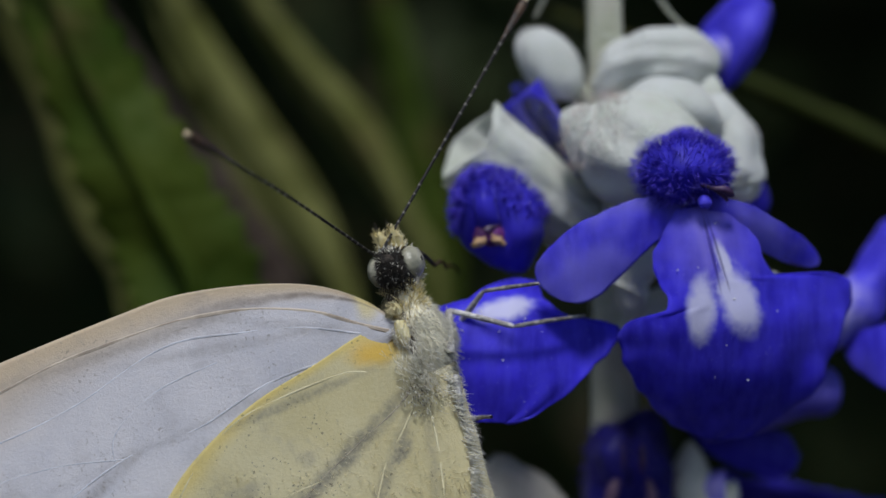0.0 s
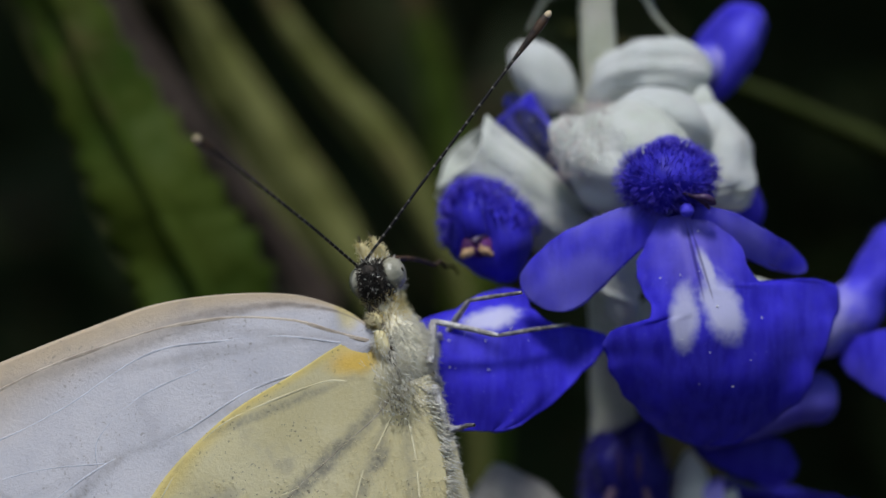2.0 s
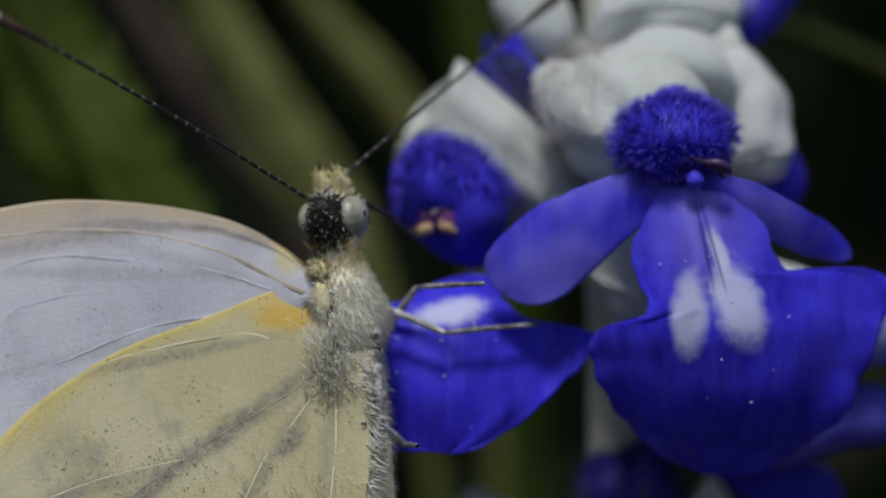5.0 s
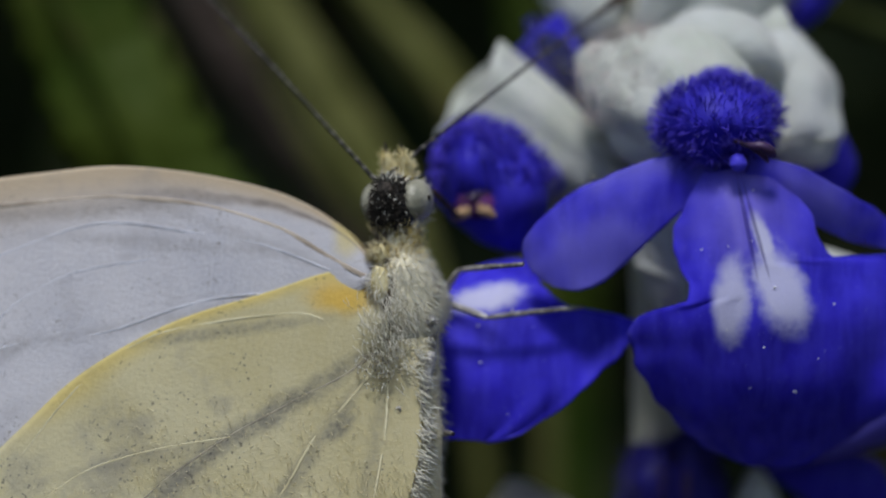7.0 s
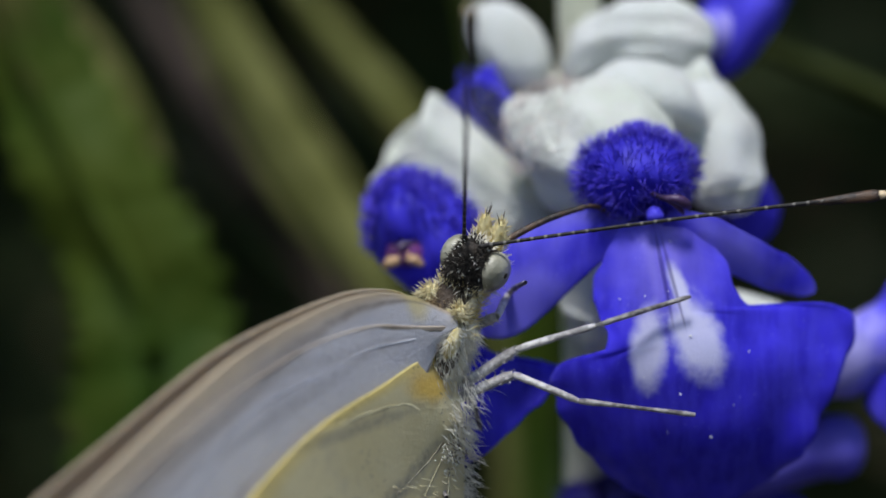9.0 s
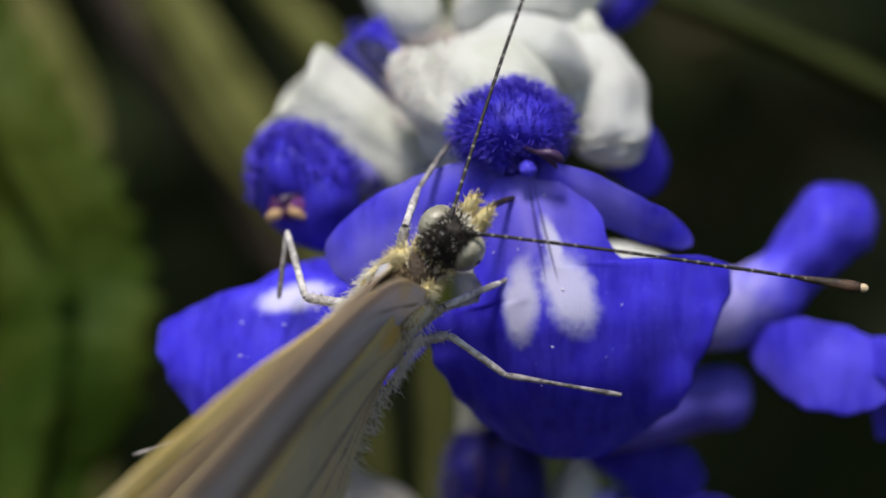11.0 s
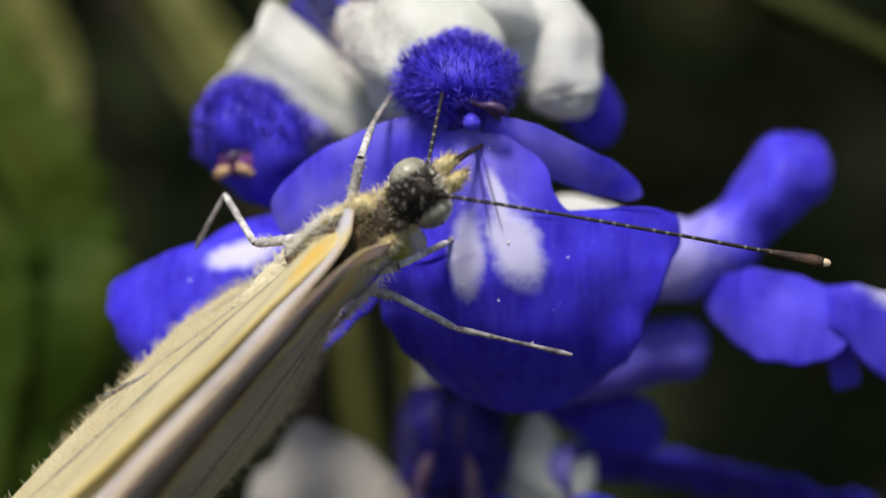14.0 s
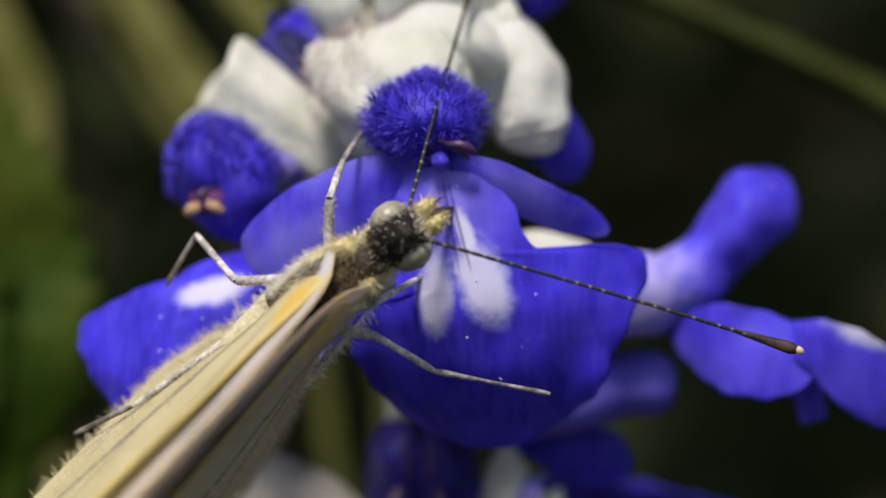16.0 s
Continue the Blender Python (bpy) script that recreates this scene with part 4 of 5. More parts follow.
for k in range(22):
    u, v = rng.uniform(0.1, 0.9), rng.uniform(0.2, 0.8)
    if k % 2:
        f = petal([(12.0, -4.3, 1.2), (12.4, -4.9, -0.6), (12.75, -5.3, -2.6), (13.0, -5.3, -4.8), (13.2, -4.2, -7.3), (13.1, -1.5, -9.8)], [(0, 0.9, 1.0), (0.5, 3.5, 6.0), (1, 0.3, 0.3)], (1, 0.1, 0), (0, 1, 0), 0.17, 1.5, 0.0)
    else:
        f = petal([(4.0, -1.2, -2.2), (3.6, -2.4, -2.9), (3.3, -3.4, -3.7), (3.2, -4.1, -5.2), (3.1, -4.4, -7.0), (3.0, -4.0, -8.95)], [(0, 0.8, 0.8), (0.6, 4.0, 4.0), (1, 2.0, 0.3)], (1, 0.05, 0), (0, 1, 0), 0.13, 1.5, 0.0)
    r = rng.uniform(0.015, 0.04)
    part("pollen_grain", sheet(blob(f(u, v) - Vector((0, 0.16, 0)), (r * 1.6, r, r), 0.3, 0.5, k), 6, 8, True), M_WOOL_HAIR, spike, "pale pollen grain")


def droplets(roots, seed):
    """Fine droplets strewn over the wool, added to make it glint."""
    rng = random.Random(seed)
    verts, faces = [], []
    for p, n in roots:
        r = rng.uniform(0.025, 0.06)
        k = len(verts)
        c = p + n * rng.uniform(0.1, 0.4)
        for b in (-0.9, -0.3, 0.3, 0.9):
            for a in range(6):
                verts.append(c + Vector((math.cos(a * 1.047) * math.cos(b), math.sin(a * 1.047) * math.cos(b), math.sin(b))) * r)
        for i in range(3):
            faces += [(k + i * 6 + a, k + i * 6 + (a + 1) % 6, k + i * 6 + 6 + (a + 1) % 6, k + i * 6 + 6 + a) for a in range(6)]
        faces += [tuple(k + a for a in (5, 4, 3, 2, 1, 0)), tuple(k + 18 + a for a in range(6))]
    mesh = bpy.data.meshes.new("droplets")
    mesh.from_pydata(verts, [], faces)
    return mesh


part("glint_drops", droplets(hair_roots(blob((8.4, 0.6, 4.6), (2.35, 2.7, 2.15)), 110, lambda p, n: n.y < -0.1 and p.z > 3.0, (0, 0, 0), 79, (8.4, 0.6, 4.6)), 80), M_GLINT_DROP, spike, "fine drops added for glints on the calyx hair", kind="stuff")
part("glint_drops", droplets(hair_roots(tube([(8.7, 4.8, -0.6), (6.9, 4.2, 0.7), (4.4, 3.5, 2.5), (1.75, 2.9, 4.35)], [(0, 0.8), (0.3, 1.45), (0.7, 2.05), (1, 2.35)]), 120, lambda p, n: n.y < 0, (0, 0, 0), 81, (4.4, 3.5, 2.5)), 82), M_GLINT_DROP, spike, "fine drops added for glints on the calyx", kind="stuff")
part("lashes", hair_mesh([(Vector((16.4 + 0.13 * k, -2.55 + 0.11 * k, -1.05 - 0.055 * k)), Vector((0.1, 0, -1))) for k in range(15)], 0.32, 0.018, 0.2, (0, 0, -0.2), 83), M_STYLE, spike, "short dark lashes on the rim of the lobe", kind="stuff")

# ---- the butterfly ----
# its own space: x towards the head, y to its left, z dorsal, origin in the thorax
butterfly = thing("butterfly", (0, 0, 0), "white butterfly with pale yellow hindwings feeding on the flower", "butterfly")
FORE = [(1.5, 0.5), (2.1, 1.0), (3.3, 2.1), (4.5, 4.0), (5.4, 6.9), (5.9, 10.1), (5.8, 12.9), (5.5, 16.7), (5.2, 19.5), (4.5, 23.1), (3.3, 26.5), (1.6, 28.4),
        (-0.6, 28.3), (-3.6, 26.6), (-6.3, 24.0), (-5.4, 18.1), (-2.4, 10.3), (0.2, 2.6)]
HIND = [(1.1, 0.5), (1.5, 1.2), (1.65, 2.5), (1.0, 4.9), (0.1, 8.3), (-1.5, 11.5), (-3.2, 13.6), (-5.4, 15.9), (-7.8, 17.3), (-10.6, 17.2), (-13.4, 15.2), (-15.2, 11.7),
        (-14.9, 7.4), (-12.4, 4.0), (-8.5, 0.9), (-4.6, -0.5), (-1.7, -0.4)]


def costa_x(z):
    """How far forward the leading edge of the forewing lies at a distance z from the back."""
    return along([(b, a) for a, b in FORE[:12]], z)[0]


def spread(x, z, bow, flare):
    """Half the gap between the wings of a pair: closed along the leading edge, wider behind it."""
    return bow + flare * min(max(costa_x(z) - x, 0.0), 13.0)


def turned(x, z, root, degrees):
    """The place of a point of a wing that has swung forward round its root."""
    c, s = math.cos(radians(degrees)), math.sin(radians(degrees))
    return root[0] + (x - root[0]) * c + (z - root[1]) * s, root[1] - (x - root[0]) * s + (z - root[1]) * c


def wing(name, outline, root, y, bow, flare, reach, material, vein_mat, veins, label, dark=(), drawn=0.0):
    """One wing as a fan of rings round its root, with raised veins. The pair meets above the back: y is its place at the root.
    drawn: degrees by which the wing reaches forward where it lies flat on the one before it."""
    flat = [(x, 0, z) for x, z in outline]
    sign = 1 if y > 0 else -1

    def lift(p):
        far = math.hypot(p.x - root[0], p.z - root[1])
        gap = spread(*turned(p.x, p.z, root, drawn), bow, flare)
        p.y = sign * (gap + (abs(y) - gap) * math.exp(-far / reach)) + 0.05 * rough(p, 3.5, sign) * min(1.0, far / 3)
        return p

    def f(u, v):
        base = Vector((root[0], 0, root[1]))
        return lift(base + (spline(flat, u) - base) * v)

    rings, rays = 30, 110
    verts = [f(j / rays, i / rings) for i in range(rings + 1) for j in range(rays + 1)]
    faces, uvs = [], []
    for i in range(rings):
        for j in range(rays):
            q = [(i, j), (i, j + 1), (i + 1, j + 1), (i + 1, j)]
            faces.append([a * (rays + 1) + b for a, b in q])
            uvs += [(b / rays, a / rings) for a, b in q]
    mesh = bpy.data.meshes.new(name)
    mesh.from_pydata(verts, [], faces)
    layer = mesh.uv_layers.new(name="wing")
    layer.data.foreach_set("uv", np.array(uvs).ravel())
    ob = part(name, mesh, material, butterfly, label, pivot=(root[0], 0, root[1]), thick=0.05)
    for k, (line, r) in enumerate(veins):
        pts = [lift(Vector((x, 0, z))) + Vector((0, sign * 0.026, 0)) for x, z in line]
        part("vein", sheet(tube(pts, [(0, r), (0.6, r), (1, r * 0.4)], up=(0, 1, 0), flat=0.02), 40, 6, True), M_COSTA if k in dark and name == "forewing" else M_DARK_VEIN if k in dark else vein_mat, ob)
    return ob


FORE_VEINS = [([(1.4, 1.2), (2.1, 2.4), (3.3, 4.3), (4.3, 7.2), (4.7, 9.9), (4.7, 12.7), (4.5, 16.1), (3.8, 19.9), (2.8, 23.6)], 0.10),
              ([(1.7, 2.5), (2.7, 4.8), (3.3, 7.4), (3.8, 10.1), (3.6, 12.1), (2.6, 15.2), (2.1, 17.6), (1.7, 20.5), (0.6, 23.6)], 0.05),
              ([(1.0, 3.8), (0.8, 7.2), (-0.2, 10.9), (-0.5, 14.3), (-1.6, 17.4), (-3.6, 20.7)], 0.05),
              ([(2.4, 9.1), (2.0, 12.0), (0.7, 14.4), (-0.6, 14.8)], 0.04),
              ([(-0.5, 14.3), (0.1, 17.5), (0.1, 20.9), (-0.4, 24.4)], 0.04)]
HIND_VEINS = [([(-1.1, 1.5), (-0.0, 3.0), (0.2, 4.3), (-0.0, 6.9), (-0.5, 9.3), (-2.2, 11.9), (-4.5, 13.9)], 0.05),
              ([(-1.4, 1.2), (-2.1, 2.1), (-3.1, 4.3), (-4.4, 6.9), (-6.0, 9.3), (-8.4, 11.9)], 0.07),
              ([(-2.0, 1.1), (-3.3, 2.3), (-4.4, 3.4), (-6.1, 4.5), (-8.9, 6.7)], 0.05),
              ([(-2.4, 0.6), (-4.3, 0.8), (-6.9, 1.4), (-9.5, 2.3)], 0.05),
              ([(-4.1, 6.3), (-4.4, 8.9), (-5.1, 11.6), (-6.7, 14.0)], 0.04)]
wing_parts = [wing("forewing", FORE, (1.3, 0.8), s * 1.1, 0.06, 0.185, 1.6, M_FORE, M_VEIN, FORE_VEINS, "white forewing with a yellowish leading edge", (0,)) for s in (-1, 1)]
hind_parts = [wing("hindwing", HIND, (-0.6, 0.5), s * 1.40, 0.15, 0.195, 1.9, M_HIND, M_VEIN_YELLOW, HIND_VEINS, "pale yellow hindwing with dusky specks", (1,), 18) for s in (-1, 1)]


def fringe(parent, pts, count, out, length, seed, material):
    rng = random.Random(seed)
    roots = []
    for _ in range(count):
        p = spline(pts, rng.random())
        roots.append((p + Vector((rng.gauss(0, 0.15), rng.gauss(0, 0.2), rng.gauss(0, 0.1))), Vector(out)))
    part("fringe", hair_mesh(roots, length, 0.022, 0.35, (-0.3, 0, 0), seed), material, parent, "pale hair fringe", kind="stuff")


for s, ob in zip((-1, 1), hind_parts):
    fringe(ob, [(-1.0, s * 0.9, -0.4), (-4.6, s * 1.4, -0.5), (-8.5, s * 1.8, 0.9), (-12.4, s * 1.8, 4.0)], 700, (-0.5, s * 0.45, -0.9), 0.75, 51 + s, M_FUR)
    rng = random.Random(60 + s)
    roots = []
    for _ in range(900):
        x, z = rng.uniform(-11, -5.5), rng.random() ** 1.4 * 15
        if x < 1.4 - 0.012 * z * z - 0.08 * z:
            roots.append((Vector((x, s * spread(*turned(x, z, (-0.6, 0.5), 18), 0.15, 0.195), z)), Vector((-0.3, s * 0.9, -0.25))))
    for _ in range(450):
        x, z = rng.uniform(-8, -2.5), rng.uniform(0, 10)
        if x < 1.4 - 0.012 * z * z - 0.08 * z:
            roots.append((Vector((x, s * spread(*turned(x, z, (-0.6, 0.5), 18), 0.15, 0.195), z)), Vector((-0.3, s * 0.9, -0.25))))
    tuft = [(Vector((rng.gauss(-0.5, 0.8), s * 1.46, rng.gauss(0.55, 0.55))), Vector((-0.8, s * 0.6, -0.3))) for _ in range(320)]
    part("root_fur", hair_mesh(tuft, 0.62, 0.013, 0.35, (-0.2, 0, -0.3), 85 + s), M_FUR, ob, "cream fur over the wing root", kind="stuff")
    part("down", hair_mesh(roots, 0.50, 0.011, 0.30, (-0.2, 0, -0.2), 75 + s), M_DOWN, ob, "sparse pale down", kind="stuff")

tf = blob((0.55, 0, -0.05), (2.0, 1.25, 1.32), 0.14, 0.6, 61.0)
thorax = part("thorax", sheet(tf, 36, 40, True), M_THORAX, butterfly, "thorax in cream fur with a brown back")
part("fur", hair_mesh(hair_roots(tf, 2600, lambda p, n: p.z < 0.35 or abs(p.y) > 0.75, (-1.3, 0, -0.6), 62, (0.2, 0, 0)), 0.56, 0.012, 0.30, (-0.3, 0, -0.2), 62), M_FUR, thorax, "long cream fur", kind="stuff")
part("back_fur", hair_mesh(hair_roots(tf, 2400, lambda p, n: n.z > 0.12 and abs(p.y) < 0.75, (-0.5, 0, 0), 63, (0.2, 0, 0)), 0.5, 0.018, 0.35, (-0.3, 0, 0), 63), M_BROWN_FUR, thorax, "dark brown fur on the back", kind="stuff")
af = tube([(-0.9, 0, -0.15), (-4.0, 0, -0.3), (-8.0, 0, -0.3), (-11.5, 0, 0.1), (-13.5, 0, 0.6)], [(0, 1.18), (0.12, 1.1), (0.3, 0.92), (0.7, 0.72), (0.92, 0.45), (1, 0.1)], lump=0.10, seed=64.0)
abdomen = part("abdomen", sheet(af, 40, 24, True), M_BODY, butterfly, "slender cream abdomen", pivot=(-1.4, 0, -0.2))
part("fur", hair_mesh(hair_roots(af, 1100, None, (-0.7, 0, 0), 65, (-7, 0, -0.2)), 0.38, 0.011, 0.30, (-0.3, 0, 0), 65), M_FUR, abdomen, "short cream fur", kind="stuff")

rng = random.Random(90)
for tone, mat in (("dark", M_DARK_VEIN), ("white", M_FUR)):
    spots = [(Vector((rng.gauss(-1.7, 0.45), -1.46 - rng.random() * 0.1, rng.gauss(0.8, 0.45))), Vector((-0.6, -0.9, 0.2))) for _ in range(90)]
    part("scale_tuft", hair_mesh(spots, 0.13, 0.035, 0.45, seed=91), mat, hind_parts[0], tone + " scale tufts at the wing root", kind="stuff")

HEAD = Vector((3.9, 0, -0.05))
hf = blob(HEAD, (1.15, 0.98, 1.20), 0.10, 0.7, 66.0)
head = part("head", sheet(hf, 30, 34, True), M_HEAD, butterfly, "black and cream furry head", pivot=(2.6, 0, 0))
part("dark_fur", hair_mesh(hair_roots(hf, 1100, lambda p, n: n.z > 0.12 and abs(p.y) < 0.72, (-0.3, 0, 0), 67, HEAD), 0.26, 0.024, 0.4, (-0.3, 0, 0), 67), M_DARK, head, "black scale hairs", kind="stuff")
part("crown_flecks", hair_mesh(hair_roots(hf, 110, lambda p, n: n.z > 0.0, (-0.2, 0, 0), 73, HEAD), 0.22, 0.04, 0.6, (-0.2, 0, 0), 74), M_FUR, head, "cream scale hairs on the crown", kind="stuff")
part("pale_fur", hair_mesh(hair_roots(hf, 520, lambda p, n: n.z < 0.15 or n.x > 0.75 or p.x < 3.2, (0.2, 0, -0.1), 68, HEAD), 0.42, 0.02, 0.4, (0.2, 0, -0.2), 68), M_FUR, head, "cream face hairs", kind="stuff")
nf = tube([(1.4, 0, 0.1), (2.3, 0, 0.1), (3.2, 0, 0.0)], [(0, 1.1), (0.5, 0.85), (1, 0.75)], lump=0.1)
neck = part("neck", sheet(nf, 14, 24, True), M_THORAX, butterfly, "furry neck")
part("ruff", hair_mesh(hair_roots(nf, 520, lambda p, n: n.z < 0.45 or p.x > 2.9, (0.7, 0, 0), 69, (2.3, 0, 0)), 0.5, 0.018, 0.3, (0.2, 0, 0), 69), M_FUR_YELLOW, neck, "yellowish collar hairs", kind="stuff")
for s in (-1, 1):
    ef = blob(HEAD + Vector((0.20, s * 0.80, 0.0)), (0.76, 0.56, 0.82), 0.0)
    eye = part("eye", sheet(ef, 26, 34, True), M_EYE, head, "grey-green compound eye")
    for k, (dx, dz, r) in enumerate(((0.05, 0.12, 0.12),)):
        part("eye_spot", sheet(blob(HEAD + Vector((0.20 + dx, s * 1.345, 0.0 + dz)), (r, 0.04, r)), 8, 12, True), M_DARK, head, "dark false pupil")
    pf = tube([HEAD + Vector((0.75, s * 0.30, -0.45)), HEAD + Vector((1.35, s * 0.32, -0.25)), HEAD + Vector((2.0, s * 0.34, 0.1))], [(0, 0.28), (0.5, 0.30), (0.85, 0.18), (1, 0.03)])
    palp = part("palp", sheet(pf, 14, 12, True), M_FUR_YELLOW, head, "bristly yellowish palp")
    part("bristles", hair_mesh(hair_roots(pf, 150, None, (0.8, 0, 0), 70 + s, HEAD + Vector((1.3, s * 0.3, -0.2))), 0.27, 0.02, 0.35, (0.4, 0, 0), 70 + s), M_FUR_YELLOW, head, "palp bristles", kind="stuff")
    part("bristle", hair_mesh([(HEAD + Vector((1.7, s * 0.34, 0.0)), Vector((1, 0, 0.2)))] * 6, 0.7, 0.03, 0.2, (0, 0, 0.2), 72 + s), M_DARK, head, "black palp bristle", kind="stuff")

part("forehead", sheet(blob(HEAD + Vector((0.55, 0, 0.98)), (0.36, 0.32, 0.24), 0.1, 0.6, 3.0), 14, 18, True), M_DARK, head, "smooth black bump between the antennae")
for s in (-1, 1):
    gf = blob((1.15, s * 1.10, 0.60), (0.62, 0.22, 0.36), 0.2, 0.7, 50.0 + s)
    tuft = part("tegula", sheet(gf, 18, 22, True), M_FUR_YELLOW, butterfly, "yellowish scaly cap over the wing root")
    part("fur", hair_mesh(hair_roots(gf, 220, None, (-0.6, 0, 0.1), 54 + s, (0.95, s * 1.2, 0.6)), 0.34, 0.014, 0.30, (-0.2, 0, 0), 55 + s), M_FUR, tuft, "short cream fur", kind="stuff")
    big = 0.72 if s > 0 else 0.45
    cf = blob((2.2, s * 0.80, 0.60), (0.80 * big, 0.55 * big, 0.62 * big), 0.15, 0.7, 40.0 + s)
    lobe = part("collar_lobe", sheet(cf, 20, 24, True), M_FUR_YELLOW, butterfly, "tufted yellowish shoulder lobe")
    part("fur", hair_mesh(hair_roots(cf, 300, lambda p, n: n.z > -0.4, (-0.2, 0, 0.1), 44 + s, (2.2, s * 0.80, 0.5)), 0.34, 0.018, 0.30, (0, 0, 0), 45 + s), M_DOWN, lobe, "dense yellowish tuft", kind="stuff")

ANT_BASE = [HEAD + Vector((0.85, s * 0.40, 0.70)) for s in (-1, 1)]
ANT_LEN = 14.6


def antenna(base, bend):
    """A ringed stalk with a flattened club, laid along x from its base."""
    b = Vector(base)
    pts = [b + Vector((ANT_LEN * s, 0, bend * math.sin(s * math.pi))) for s in (0, 0.25, 0.5, 0.75, 1.0)]
    ob = part("antenna", sheet(tube(pts, [(0, 0.10), (0.1, 0.07), (0.8, 0.075), (0.9, 0.10), (1, 0.10)]), 60, 10, True), M_ANT, butterfly, "black and white ringed antenna", pivot=base)
    part("club", sheet(tube([spline(pts, s) for s in (0.82, 0.88, 0.94, 0.99)], [(0, 0.08), (0.4, 0.17), (0.8, 0.23), (1, 0.18)], flat=0.7), 16, 12, True), M_CLUB, ob, "dark brown club")
    part("club_tip", sheet(blob(spline(pts, 1.0), (0.24, 0.16, 0.15)), 10, 12, True), M_TIP, ob, "cream club tip")
    return ob


antennae = [antenna(b, 0.3) for b in ANT_BASE]
PROBOSCIS = (4.0, 2.2, 4.2)


def feeding_tube():
    """The proboscis in three stretches, each laid along x from its joint."""
    made = []
    for name, ln, r0, r1, bow in zip(("proboscis", "middle_stretch", "drinking_tip"), PROBOSCIS, (0.13, 0.10, 0.085), (0.10, 0.085, 0.05), (0.18, 0.24, 0.25)):
        f = tube([(ln * q, 0, bow * math.sin(q * math.pi)) for q in (0, 0.25, 0.5, 0.75, 1)], [(0, r0 * 0.5), (0.03, r0), (0.97, r1), (1, r1 * 0.5)])
        ob = part(name, sheet(f, 30, 10, True), M_CLUB, made[0] if made else butterfly, "thin dark proboscis" if not made else "", pivot=(0, 0, 0))
        ORIGIN[ob.name] = Vector((0, 0, 0))
        made.append(ob)
    return made


proboscis = feeding_tube()


def leg(lengths):
    """Femur, tibia and tarsus, each laid along x from its joint."""
    made = []
    for name, ln, r, mat in zip(("leg", "tibia", "tarsus"), lengths, (0.22, 0.15, 0.11), (M_LEG, M_LEG, M_TOE)):
        f = tube([(0, 0, 0), (ln * 0.5, 0, 0.05), (ln, 0, 0)], [(0, r * 0.7), (0.15, r), (0.85, r * 0.85), (1, r * 0.6)], lump=0.04, seed=ln)
        ob = part(name, sheet(f, 26, 10, True), mat, made[0] if made else butterfly, ("scaly grey leg" if not made else ""), pivot=(0, 0, 0))
        ORIGIN[ob.name] = Vector((0, 0, 0))
        part("spines", hair_mesh(hair_roots(f, 60, None, (0.6, 0, 0), 81, (ln / 2, 0, 0)), 0.22, 0.016, 0.3, seed=82), M_LEG, ob, kind="stuff") if not made else None
        made.append(ob)
    return made


legs = {name: leg(lengths) for name, lengths in (
    ("right fore", (2.5, 3.1, 3.7)), ("right middle", (2.4, 2.6, 4.4)), ("right hind", (2.2, 2.4, 3.0)),
    ("left fore", (2.5, 2.8, 3.0)), ("left middle", (2.4, 3.4, 2.6)), ("left hind", (2.2, 4.4, 3.6)))}


